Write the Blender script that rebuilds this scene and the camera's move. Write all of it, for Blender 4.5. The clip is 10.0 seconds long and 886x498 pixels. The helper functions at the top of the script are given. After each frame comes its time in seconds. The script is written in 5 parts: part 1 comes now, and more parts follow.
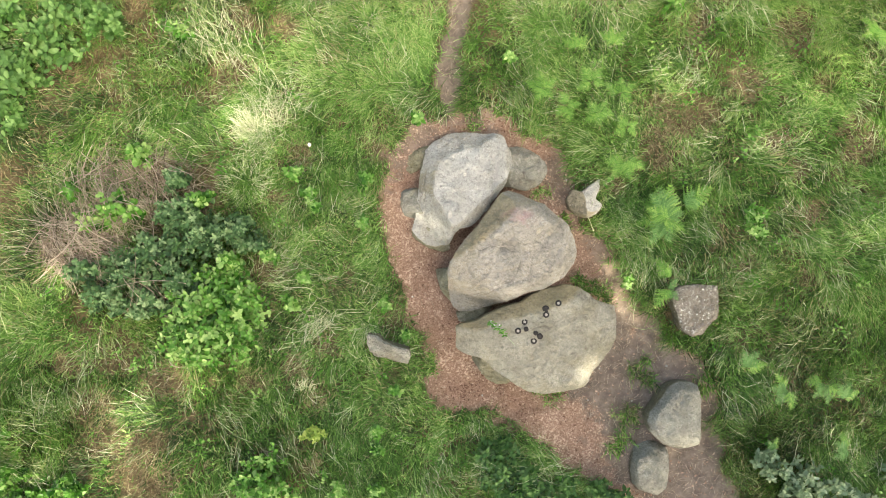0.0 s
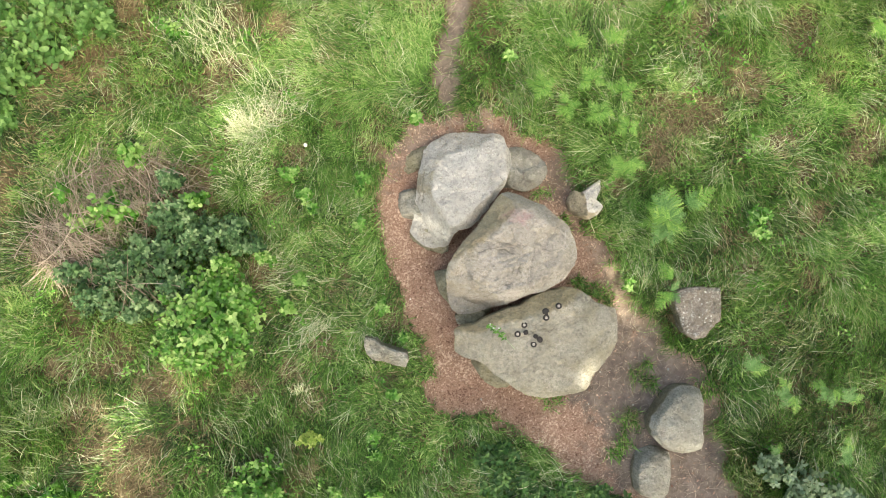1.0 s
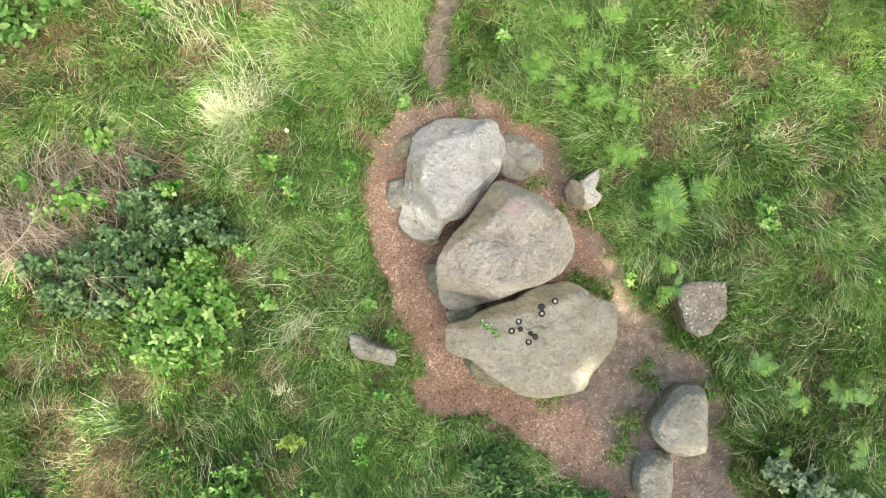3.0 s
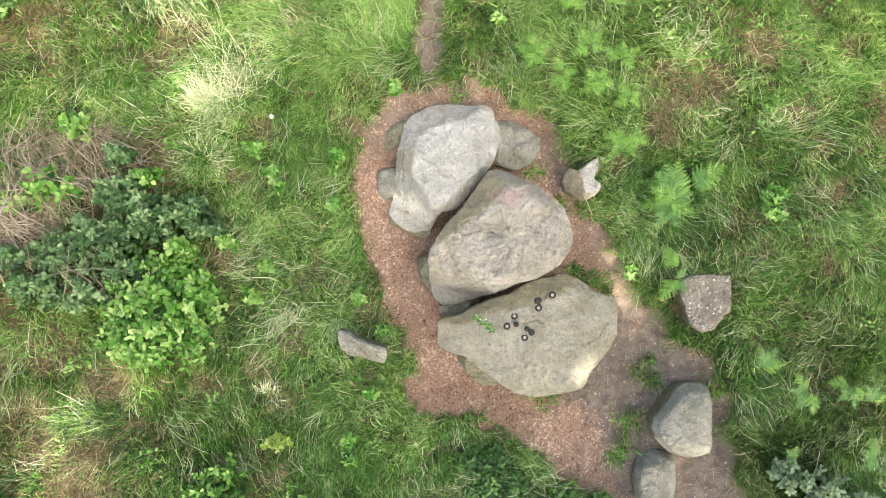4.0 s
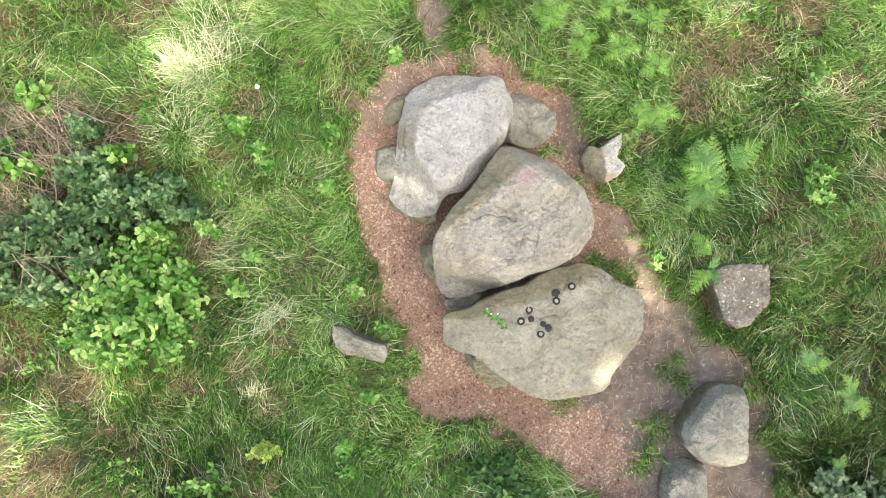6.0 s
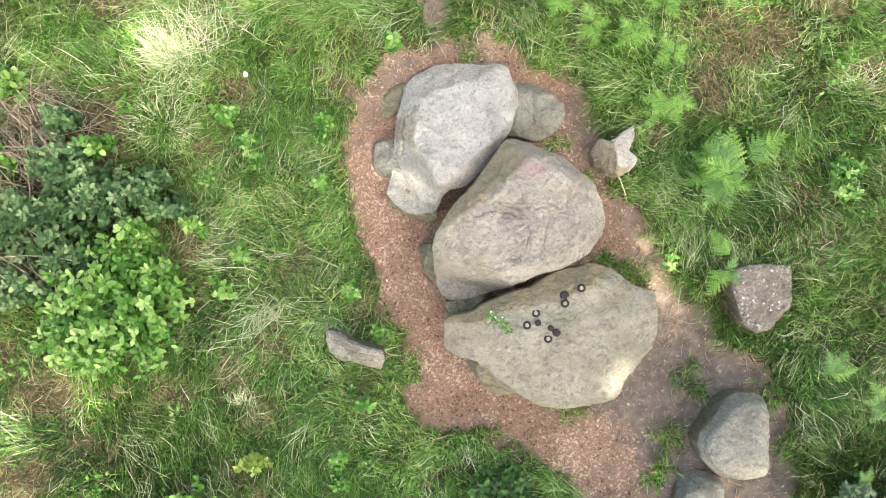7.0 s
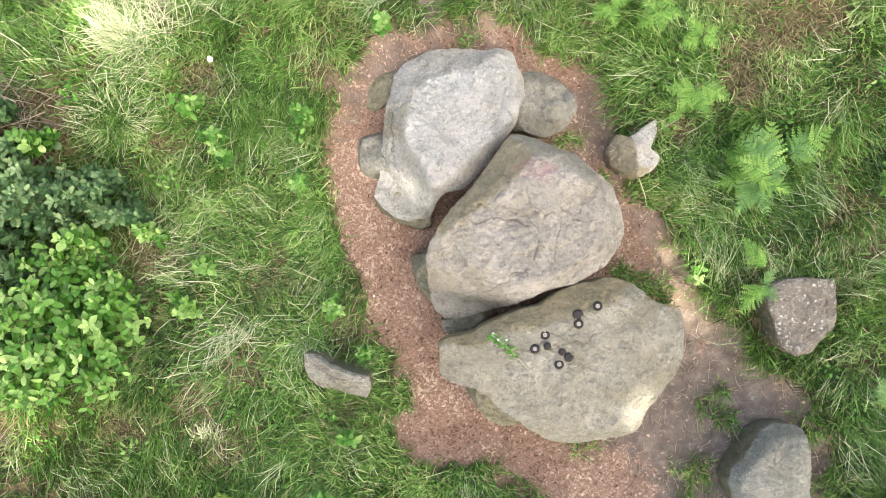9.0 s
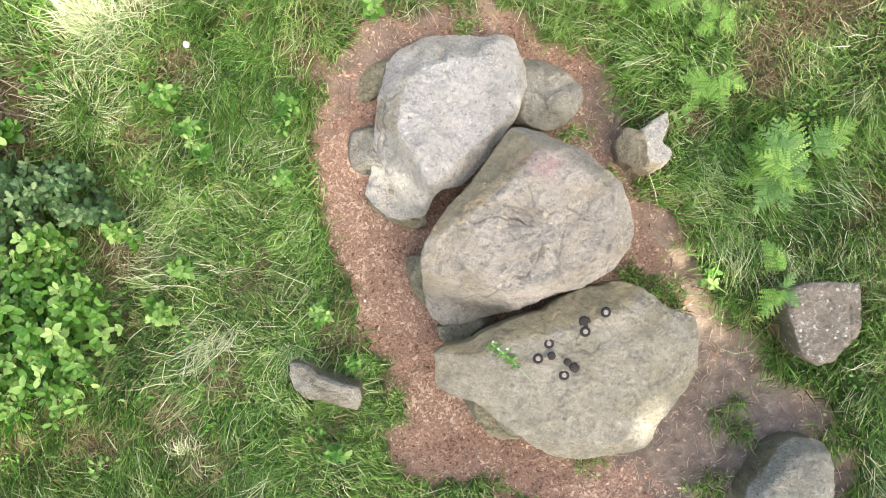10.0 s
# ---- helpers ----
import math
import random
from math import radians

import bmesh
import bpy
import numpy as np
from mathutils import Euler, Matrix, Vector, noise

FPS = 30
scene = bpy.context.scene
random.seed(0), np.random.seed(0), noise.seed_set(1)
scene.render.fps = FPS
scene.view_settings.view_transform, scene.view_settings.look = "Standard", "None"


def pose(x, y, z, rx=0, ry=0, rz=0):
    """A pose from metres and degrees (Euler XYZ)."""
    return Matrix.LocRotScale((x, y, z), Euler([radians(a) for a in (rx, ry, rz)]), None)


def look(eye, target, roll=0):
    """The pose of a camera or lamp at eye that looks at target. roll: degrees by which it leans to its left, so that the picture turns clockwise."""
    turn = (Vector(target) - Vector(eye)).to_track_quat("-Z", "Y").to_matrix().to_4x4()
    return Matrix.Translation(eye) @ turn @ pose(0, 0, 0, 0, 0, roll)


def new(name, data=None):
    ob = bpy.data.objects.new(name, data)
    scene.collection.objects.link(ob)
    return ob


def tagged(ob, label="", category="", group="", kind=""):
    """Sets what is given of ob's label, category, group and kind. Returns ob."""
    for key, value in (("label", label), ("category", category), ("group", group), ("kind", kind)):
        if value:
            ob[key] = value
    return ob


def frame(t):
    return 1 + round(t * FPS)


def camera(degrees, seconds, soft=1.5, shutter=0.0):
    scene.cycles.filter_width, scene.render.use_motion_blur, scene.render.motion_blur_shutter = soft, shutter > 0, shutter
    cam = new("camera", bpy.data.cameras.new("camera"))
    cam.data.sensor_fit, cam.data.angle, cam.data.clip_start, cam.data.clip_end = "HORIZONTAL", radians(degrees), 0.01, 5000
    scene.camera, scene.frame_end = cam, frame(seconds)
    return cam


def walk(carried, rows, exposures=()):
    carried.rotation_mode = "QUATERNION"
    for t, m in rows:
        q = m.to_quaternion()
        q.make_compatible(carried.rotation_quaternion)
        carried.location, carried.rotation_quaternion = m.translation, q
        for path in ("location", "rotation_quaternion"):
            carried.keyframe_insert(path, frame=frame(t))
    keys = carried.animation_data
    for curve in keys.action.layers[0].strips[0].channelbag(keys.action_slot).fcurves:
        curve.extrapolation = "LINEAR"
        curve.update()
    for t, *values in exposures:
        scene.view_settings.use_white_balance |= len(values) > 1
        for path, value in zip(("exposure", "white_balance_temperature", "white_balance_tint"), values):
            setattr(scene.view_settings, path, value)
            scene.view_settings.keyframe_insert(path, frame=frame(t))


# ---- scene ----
# camera: it sinks almost straight down over the stones, looking at the ground
cam = camera(72.1, 10.0, 1.0)
ROWS = [  # seconds, place, turn in degrees
    (0.0, -0.000, 0.000, 8.200, 0.081, 0.053, 0.014),
    (0.5, 0.003, 0.022, 8.154, 0.088, 0.013, 0.008),
    (1.0, 0.011, 0.026, 8.077, 0.058, -0.013, 0.005),
    (1.5, 0.014, 0.015, 7.985, 0.024, -0.001, 0.006),
    (2.0, 0.034, 0.000, 7.885, 0.002, -0.020, 0.039),
    (3.5, 0.171, -0.099, 7.528, -0.028, -0.108, -0.001),
    (4.0, 0.204, -0.148, 7.370, -0.029, -0.099, -0.002),
    (4.5, 0.204, -0.190, 7.225, -0.035, -0.076, -0.023),
    (5.0, 0.189, -0.226, 7.036, -0.038, -0.054, -0.048),
    (5.5, 0.163, -0.260, 6.852, -0.054, 0.002, -0.086),
    (7.0, 0.157, -0.287, 6.296, -0.088, 0.120, -0.038),
    (7.5, 0.152, -0.277, 6.107, -0.068, 0.129, 0.011),
    (8.0, 0.151, -0.249, 5.923, -0.034, 0.094, 0.019),
    (8.5, 0.166, -0.221, 5.742, 0.026, 0.062, -0.017),
    (9.0, 0.187, -0.206, 5.561, 0.050, 0.023, 0.013),
    (9.5, 0.207, -0.199, 5.382, 0.029, -0.041, 0.058),
    (10.0, 0.209, -0.191, 5.200, 0.011, -0.089, 0.043),
]
EXPOSURE = 1.80
BALANCE = ((0.0, 0.0, 8200, 6), (2.0, 0.06, 8000, 6), (4.0, 0.20, 7800, 7), (5.5, 0.27, 7700, 8), (7.5, 0.28, 7650, 9), (10.0, 0.28, 7650, 11))  # seconds, stops, kelvin, tint
walk(cam, [(t, pose(*row)) for t, *row in ROWS], exposures=[(t, EXPOSURE + e, k, g) for t, e, k, g in BALANCE])

# ---- light: bright day, the clearing in the broken shade of a tall tree ----
SUN_AZIMUTH, SUN_HEIGHT = 150.0, 52.0  # degrees clockwise from +y, degrees above the horizon
world = bpy.data.worlds.new("sky")
world.use_nodes = True
scene.world = world
sky = world.node_tree.nodes.new("ShaderNodeTexSky")
sky.sky_type, sky.sun_disc = "NISHITA", False
sky.sun_elevation, sky.sun_rotation = radians(SUN_HEIGHT), radians(SUN_AZIMUTH)
sky.dust_density, sky.air_density = 6.0, 1.0
back = world.node_tree.nodes["Background"]
back.inputs["Strength"].default_value = 0.15
world.node_tree.links.new(sky.outputs["Color"], back.inputs["Color"])
sun = new("sun", bpy.data.lights.new("sun", "SUN"))
sun.data.energy, sun.data.angle, sun.data.color = 2.6, radians(0.6), (1.0, 0.98, 0.95)
SUN_WAY = Vector((math.sin(radians(SUN_AZIMUTH)) * math.cos(radians(SUN_HEIGHT)),
                  math.cos(radians(SUN_AZIMUTH)) * math.cos(radians(SUN_HEIGHT)), math.sin(radians(SUN_HEIGHT))))
sun.matrix_world = look(SUN_WAY * 40, (0, 0, 0))


# ---- materials ----
def material(name, roughness=0.9, spec=0.3):
    m = bpy.data.materials.new(name)
    m.use_nodes = True
    b = m.node_tree.nodes["Principled BSDF"]
    b.inputs["Roughness"].default_value = roughness
    b.inputs["Specular IOR Level"].default_value = spec
    return m, m.node_tree.nodes, m.node_tree.links, b


def node(m, kind, inputs=(), **settings):
    n = m.node_tree.nodes.new("ShaderNode" + kind)
    for key, value in settings.items():
        setattr(n, key, value)
    for key, value in dict(inputs).items():
        if isinstance(value, bpy.types.NodeSocket):
            m.node_tree.links.new(value, n.inputs[key])
        else:
            n.inputs[key].default_value = value
    return n


def ramp(m, fac, stops):
    n = node(m, "ValToRGB", {"Fac": fac})
    while len(n.color_ramp.elements) < len(stops):
        n.color_ramp.elements.new(0.5)
    for e, (at, c) in zip(n.color_ramp.elements, stops):
        e.position, e.color = at, (*c, 1) if len(c) == 3 else c
    return n.outputs["Color"]


def mix(m, fac, a, b, kind="MIX"):
    n = node(m, "Mix", data_type="RGBA", blend_type=kind)
    for key, value in ((0, fac), (6, a), (7, b)):
        if isinstance(value, bpy.types.NodeSocket):
            m.node_tree.links.new(value, n.inputs[key])
        else:
            n.inputs[key].default_value = value if key == 0 else (*value, 1)
    return n.outputs[2]


def fractal(m, co, scale, detail=6.0, rough=0.6, distortion=0.0):
    return node(m, "TexNoise", {"Vector": co, "Scale": scale, "Detail": detail, "Roughness": rough, "Distortion": distortion}).outputs["Fac"]


def steps(m, value, low, high):
    return node(m, "MapRange", {"Value": value, "From Min": low, "From Max": high}, interpolation_type="SMOOTHSTEP").outputs[0]


def times(m, a, b):
    n = node(m, "Math", operation="MULTIPLY")
    for i, v in enumerate((a, b)):
        if isinstance(v, bpy.types.NodeSocket):
            m.node_tree.links.new(v, n.inputs[i])
        else:
            n.inputs[i].default_value = v
    return n.outputs[0]


def relief(m, b, *layers):
    last = None
    for height, strength, distance in layers:
        n = node(m, "Bump", {"Height": height, "Strength": strength, "Distance": distance})
        if last:
            m.node_tree.links.new(last, n.inputs["Normal"])
        last = n.outputs["Normal"]
    m.node_tree.links.new(last, b.inputs["Normal"])


def stone_material(name, dark, mid, light, algae=0.3, lichen=0.5, paint=None, spot=36.0, frost=0.5, pits=0.0, dots=0.38, flank_tone=(0.125, 0.110, 0.062)):
    """Weathered granite: mottled greys, a darker brownish tone on some faces and the sides, crusts and specks of
    lichen, fine grain, shallow pits.
    """
    m, nodes, links, b = material(name, 0.85, 0.25)
    co = node(m, "TexCoord").outputs["Object"]
    big, fine = fractal(m, co, 3.2, 9, 0.66, 0.5), fractal(m, co, 30, 6, 0.75)
    grain, mottle = fractal(m, co, 190, 3, 0.75), fractal(m, co, 14, 8, 0.72, 0.4)
    side = node(m, "Attribute", attribute_name="flank_tone").outputs["Fac"]
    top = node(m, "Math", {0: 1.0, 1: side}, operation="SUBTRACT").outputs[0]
    c = ramp(m, big, [(0.32, dark), (0.5, mid), (0.66, light)])
    c = mix(m, times(m, steps(m, mottle, 0.40, 0.60), 0.40), c, mix(m, 0.6, c, light))
    c = mix(m, times(m, steps(m, fractal(m, co, 1.5, 8, 0.68, 0.8), 0.45, 0.62), algae), c, (0.21, 0.195, 0.115))
    c = mix(m, times(m, steps(m, fractal(m, co, 5.5, 7, 0.75, 0.5), 0.53, 0.64), 0.25), c, (0.40, 0.36, 0.28))
    c = mix(m, times(m, steps(m, fractal(m, co, 8.5, 7, 0.75, 0.3), 0.53, 0.63), 0.5), c, mix(m, 0.5, c, (0.07, 0.068, 0.058)))
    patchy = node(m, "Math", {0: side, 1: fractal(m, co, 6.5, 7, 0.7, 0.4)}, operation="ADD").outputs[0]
    c = mix(m, times(m, steps(m, patchy, 0.50, 1.20), 0.75), c, mix(m, steps(m, mottle, 0.3, 0.7), flank_tone, tuple(1.7 * v for v in flank_tone)))
    crust = times(m, steps(m, fine, 0.52, 0.62), steps(m, fractal(m, co, 4.2, 6, 0.7), 0.42, 0.60))
    c = mix(m, times(m, times(m, crust, top), 0.7 * lichen), c, (0.66, 0.66, 0.62))
    specks = times(m, steps(m, fractal(m, co, 62, 4, 0.7), 0.51, 0.60), steps(m, fractal(m, co, 2.6, 5, 0.7), 0.36, 0.60))
    c = mix(m, times(m, times(m, specks, top), frost), c, (0.72, 0.72, 0.69))
    cells = node(m, "TexVoronoi", {"Vector": co, "Scale": spot, "Randomness": 1.0})
    spots = steps(m, cells.outputs["Distance"], 0.24, 0.12)
    pick = steps(m, node(m, "SeparateColor", {0: cells.outputs["Color"]}).outputs[0], 1.0 - dots, 1.1 - dots)
    c = mix(m, times(m, times(m, spots, pick), 0.8 * lichen), c, (0.64, 0.64, 0.59))
    c = mix(m, times(m, steps(m, fine, 0.46, 0.34), 0.5), c, (0.11, 0.105, 0.09))
    c = mix(m, times(m, steps(m, grain, 0.55, 0.72), 0.4), c, (0.10, 0.10, 0.085))
    holes = node(m, "TexVoronoi", {"Vector": co, "Scale": 15.0, "Randomness": 1.0})
    chosen = steps(m, node(m, "SeparateColor", {0: holes.outputs["Color"]}).outputs[1], 0.55, 0.6)
    hollow = times(m, times(m, steps(m, holes.outputs["Distance"], 0.34, 0.20), chosen), pits)
    c = mix(m, times(m, hollow, 0.22), c, (0.12, 0.115, 0.095))
    gape = node(m, "Attribute", attribute_name="crack").outputs["Fac"]
    c = mix(m, times(m, gape, 0.4), c, (0.10, 0.09, 0.07))
    if paint:
        place, size, colour = paint
        at = node(m, "NewGeometry").outputs["Position"]
        away = node(m, "VectorMath", {0: node(m, "VectorMath", {0: at, 1: place}, operation="SUBTRACT").outputs[0], 1: (0.75, 1.25, 1.0)}, operation="MULTIPLY").outputs[0]
        far = node(m, "VectorMath", {0: away}, operation="LENGTH").outputs["Value"]
        ragged = node(m, "Math", {0: far, 1: times(m, fractal(m, co, 9, 7, 0.75), size * 2.2)}, operation="ADD").outputs[0]
        c = mix(m, times(m, steps(m, ragged, size * 2.0, size * 1.3), 0.5), c, colour)
    links.new(c, b.inputs["Base Color"])
    deep = node(m, "Math", {0: 1.0, 1: hollow}, operation="SUBTRACT").outputs[0]
    relief(m, b, (big, 0.8, 0.06), (deep, 0.5, 0.008), (fractal(m, co, 9, 6, 0.7), 0.9, 0.05), (mottle, 0.7, 0.03), (fine, 0.9, 0.022), (grain, 0.5, 0.005))
    return m


def leaf_material(name, dark, mid, light, gloss=0.45, through_light=0.3, dry=None):
    """A leaf or blade: tint from the mesh, some light passing through."""
    m, nodes, links, b = material(name, gloss, 0.35)
    tint = node(m, "Attribute", attribute_name="tint").outputs["Fac"]
    c = ramp(m, tint, [(0.0, dark), (0.5, mid), (1.0, light)])
    if dry:
        c = mix(m, node(m, "Attribute", attribute_name="dry").outputs["Fac"], c, dry)
    co = node(m, "TexCoord").outputs["Object"]
    c = mix(m, 0.25, c, mix(m, fractal(m, co, 60, 2, 0.5), (0.0, 0.0, 0.0), (1, 1, 0.8)), "OVERLAY")
    links.new(c, b.inputs["Base Color"])
    t = node(m, "BsdfTranslucent", {"Color": c})
    s = node(m, "MixShader", {0: through_light, 1: b.outputs[0], 2: t.outputs[0]})
    links.new(s.outputs[0], nodes["Material Output"].inputs["Surface"])
    return m


def plain(name, colour, other, scale=20.0, roughness=0.8, bump=0.3):
    m, nodes, links, b = material(name, roughness)
    co = node(m, "TexCoord").outputs["Object"]
    n = fractal(m, co, scale, 5, 0.65)
    links.new(mix(m, steps(m, n, 0.3, 0.7), colour, other), b.inputs["Base Color"])
    relief(m, b, (n, bump, 0.01))
    return m


def ground_material():
    m, nodes, links, b = material("soil_and_thatch", 0.95, 0.15)
    co = node(m, "TexCoord").outputs["Object"]
    big, mid, fine = fractal(m, co, 0.9, 6, 0.6), fractal(m, co, 9, 6, 0.7), fractal(m, co, 70, 4, 0.7)
    thatch = ramp(m, mid, [(0.25, (0.045, 0.038, 0.020)), (0.5, (0.115, 0.092, 0.050)), (0.75, (0.25, 0.195, 0.118))])
    mulch = ramp(m, fine, [(0.3, (0.18, 0.105, 0.075)), (0.5, (0.31, 0.205, 0.155)), (0.7, (0.47, 0.34, 0.27))])
    dirt = ramp(m, mid, [(0.28, (0.098, 0.080, 0.068)), (0.5, (0.172, 0.144, 0.123)), (0.75, (0.285, 0.243, 0.208))])
    # Paler soil colour that stands in for sunlight on the path.
    pale = ramp(m, mid, [(0.3, (0.25, 0.19, 0.145)), (0.7, (0.42, 0.335, 0.255))])
    c = mix(m, node(m, "Attribute", attribute_name="mulch").outputs["Fac"], thatch, mulch)
    c = mix(m, node(m, "Attribute", attribute_name="dirt").outputs["Fac"], c, dirt)
    c = mix(m, node(m, "Attribute", attribute_name="pale").outputs["Fac"], c, pale)
    sward = ramp(m, mid, [(0.25, (0.04, 0.085, 0.02)), (0.5, (0.10, 0.18, 0.045)), (0.75, (0.22, 0.27, 0.10))])
    c = mix(m, node(m, "Attribute", attribute_name="sward").outputs["Fac"], c, sward)
    c = mix(m, 0.35, c, mix(m, big, (0.2, 0.2, 0.2), (0.8, 0.8, 0.8)), "OVERLAY")
    links.new(c, b.inputs["Base Color"])
    relief(m, b, (mid, 0.5, 0.03), (fine, 0.6, 0.012))
    return m


GROUND = ground_material()
STONE_PALE = stone_material("granite_pale", (0.398, 0.400, 0.367), (0.506, 0.509, 0.469), (0.621, 0.621, 0.577), 0.08, 0.9, frost=0.9, flank_tone=(0.26, 0.222, 0.135))
STONE_WARM = stone_material("granite_warm", (0.289, 0.274, 0.235), (0.389, 0.368, 0.319), (0.501, 0.477, 0.423), 0.18, 0.5,
                            ((0.92, 0.40, 0.80), 0.20, (0.45, 0.25, 0.27)), frost=0.35, flank_tone=(0.245, 0.205, 0.118))
STONE_GREEN = stone_material("granite_algae", (0.247, 0.241, 0.193), (0.327, 0.319, 0.263), (0.419, 0.410, 0.346), 0.42, 0.3, frost=0.22, pits=1.0, flank_tone=(0.225, 0.186, 0.100))
STONE_MOSSY = stone_material("granite_mossy", (0.19, 0.185, 0.11), (0.29, 0.28, 0.19), (0.41, 0.39, 0.29), 0.6, 0.4, frost=0.2)
STONE_GREY = stone_material("granite_grey", (0.222, 0.223, 0.188), (0.312, 0.312, 0.266), (0.415, 0.414, 0.358), 0.28, 0.5, frost=0.28)
STONE_BROWN = stone_material("granite_brown", (0.178, 0.157, 0.126), (0.245, 0.220, 0.182), (0.32, 0.290, 0.248), 0.15, 1.2, spot=15.0, frost=0.15, dots=0.55)
# Dark ramp ends stand for the shaded gaps between blades.
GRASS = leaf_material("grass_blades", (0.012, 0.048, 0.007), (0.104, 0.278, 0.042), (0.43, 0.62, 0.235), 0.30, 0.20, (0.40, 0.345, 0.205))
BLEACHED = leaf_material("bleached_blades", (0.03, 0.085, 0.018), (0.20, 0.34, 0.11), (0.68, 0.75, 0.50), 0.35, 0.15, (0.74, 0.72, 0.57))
# Dark ends hold the shade of gaps in bushes, LEAF_LIGHT's light end its gloss.
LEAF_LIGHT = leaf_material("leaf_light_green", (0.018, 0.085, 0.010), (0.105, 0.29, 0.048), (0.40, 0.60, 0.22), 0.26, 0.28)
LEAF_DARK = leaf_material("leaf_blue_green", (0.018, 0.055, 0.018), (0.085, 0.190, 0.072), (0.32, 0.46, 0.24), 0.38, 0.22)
LEAF_HERB = leaf_material("leaf_herb", (0.025, 0.085, 0.02), (0.065, 0.17, 0.04), (0.15, 0.29, 0.09), 0.45, 0.2)
LEAF_YELLOW = leaf_material("leaf_yellow_green", (0.11, 0.20, 0.03), (0.26, 0.40, 0.08), (0.45, 0.55, 0.17), 0.45, 0.3)
LEAF_SILVER = leaf_material("leaf_silver_green", (0.09, 0.16, 0.08), (0.22, 0.32, 0.19), (0.40, 0.49, 0.35), 0.5, 0.2)
FERN = leaf_material("fern_green", (0.028, 0.11, 0.016), (0.13, 0.32, 0.058), (0.39, 0.58, 0.15), 0.40, 0.3)
FERN_DARK = leaf_material("fern_deep_green", (0.04, 0.13, 0.035), (0.10, 0.25, 0.07), (0.24, 0.43, 0.15), 0.42, 0.3)
CANE = leaf_material("dead_canes", (0.085, 0.066, 0.050), (0.25, 0.205, 0.16), (0.54, 0.47, 0.40), 0.8, 0.05)
CHIP = leaf_material("mulch_flakes", (0.13, 0.070, 0.048), (0.32, 0.213, 0.166), (0.56, 0.43, 0.35), 0.7, 0.08)
THATCH = leaf_material("dead_grass", (0.09, 0.07, 0.040), (0.22, 0.18, 0.105), (0.42, 0.365, 0.235), 0.7, 0.15)
STEM = plain("green_stem", (0.10, 0.14, 0.04), (0.17, 0.15, 0.07), 30, 0.6)
SOOT = plain("sooty_metal", (0.012, 0.012, 0.012), (0.035, 0.03, 0.028), 80, 0.6)
WAX = plain("grey_wax", (0.26, 0.25, 0.22), (0.42, 0.40, 0.37), 60, 0.6, 0.15)
BARK = plain("oak_bark", (0.09, 0.07, 0.055), (0.20, 0.17, 0.14), 9, 0.95, 0.9)
PETAL = plain("white_petal", (0.75, 0.75, 0.72), (0.82, 0.82, 0.78), 60, 0.6, 0.1)


# ---- shapes of the ground ----
def lattice(x, y, size, seed):
    """Smooth random field from -1 to 1, on arrays."""
    rng = np.random.default_rng(seed)
    grid = rng.uniform(-1, 1, (128, 128))
    u, v = np.asarray(x) / size + 50.3, np.asarray(y) / size + 50.7
    i, j = np.floor(u).astype(int), np.floor(v).astype(int)
    a, b = u - i, v - j
    a, b = a * a * (3 - 2 * a), b * b * (3 - 2 * b)
    g = lambda p, q: grid[p % 128, q % 128]
    return (g(i, j) * (1 - a) + g(i + 1, j) * a) * (1 - b) + (g(i, j + 1) * (1 - a) + g(i + 1, j + 1) * a) * b


def level(x, y):
    """Height of the ground: a shallow hollow round the stones, a bank on the west side."""
    x, y = np.asarray(x, float), np.asarray(y, float)
    ease = lambda v, r: np.where(np.abs(v) < r, v, np.sign(v) * (r + 1.5 * (1 - np.exp(-(np.abs(v) - r) / 1.5))))
    u, v = ease(x, 5.2), ease(y, 3.6)
    z = 0.191 - 0.0988 * u + 0.0619 * v + 0.0383 * u * u + 0.0183 * u * v + 0.0291 * v * v
    z = z - 0.15 * np.exp(-((x - 0.6) ** 2 + (y + 0.6) ** 2) / 4.0)
    return z + 0.02 * lattice(x, y, 0.5, 3) + 0.03 * lattice(x, y, 1.3, 4)


def edge_distance(x, y, outline):
    """Signed distance to a closed outline: negative inside."""
    p = np.array(outline, float)
    q = np.roll(p, -1, 0)
    best, inside = np.full(np.shape(x), 1e9), np.zeros(np.shape(x), bool)
    for (ax, ay), (bx, by) in zip(p, q):
        dx, dy = bx - ax, by - ay
        k = np.clip(((x - ax) * dx + (y - ay) * dy) / (dx * dx + dy * dy), 0, 1)
        best = np.minimum(best, np.hypot(x - ax - k * dx, y - ay - k * dy))
        if by != ay:
            inside ^= ((ay > y) != (by > y)) & (x < dx * (y - ay) / (by - ay) + ax)
    return np.where(inside, -best, best)


def track_distance(x, y, line):
    best = np.full(np.shape(x), 1e9)
    for (ax, ay), (bx, by) in zip(line, line[1:]):
        dx, dy = bx - ax, by - ay
        k = np.clip(((x - ax) * dx + (y - ay) * dy) / (dx * dx + dy * dy), 0, 1)
        best = np.minimum(best, np.hypot(x - ax - k * dx, y - ay - k * dy))
    return best


def soft(value, low, high):
    t = np.clip((value - low) / (high - low), 0, 1)
    return t * t * (3 - 2 * t)


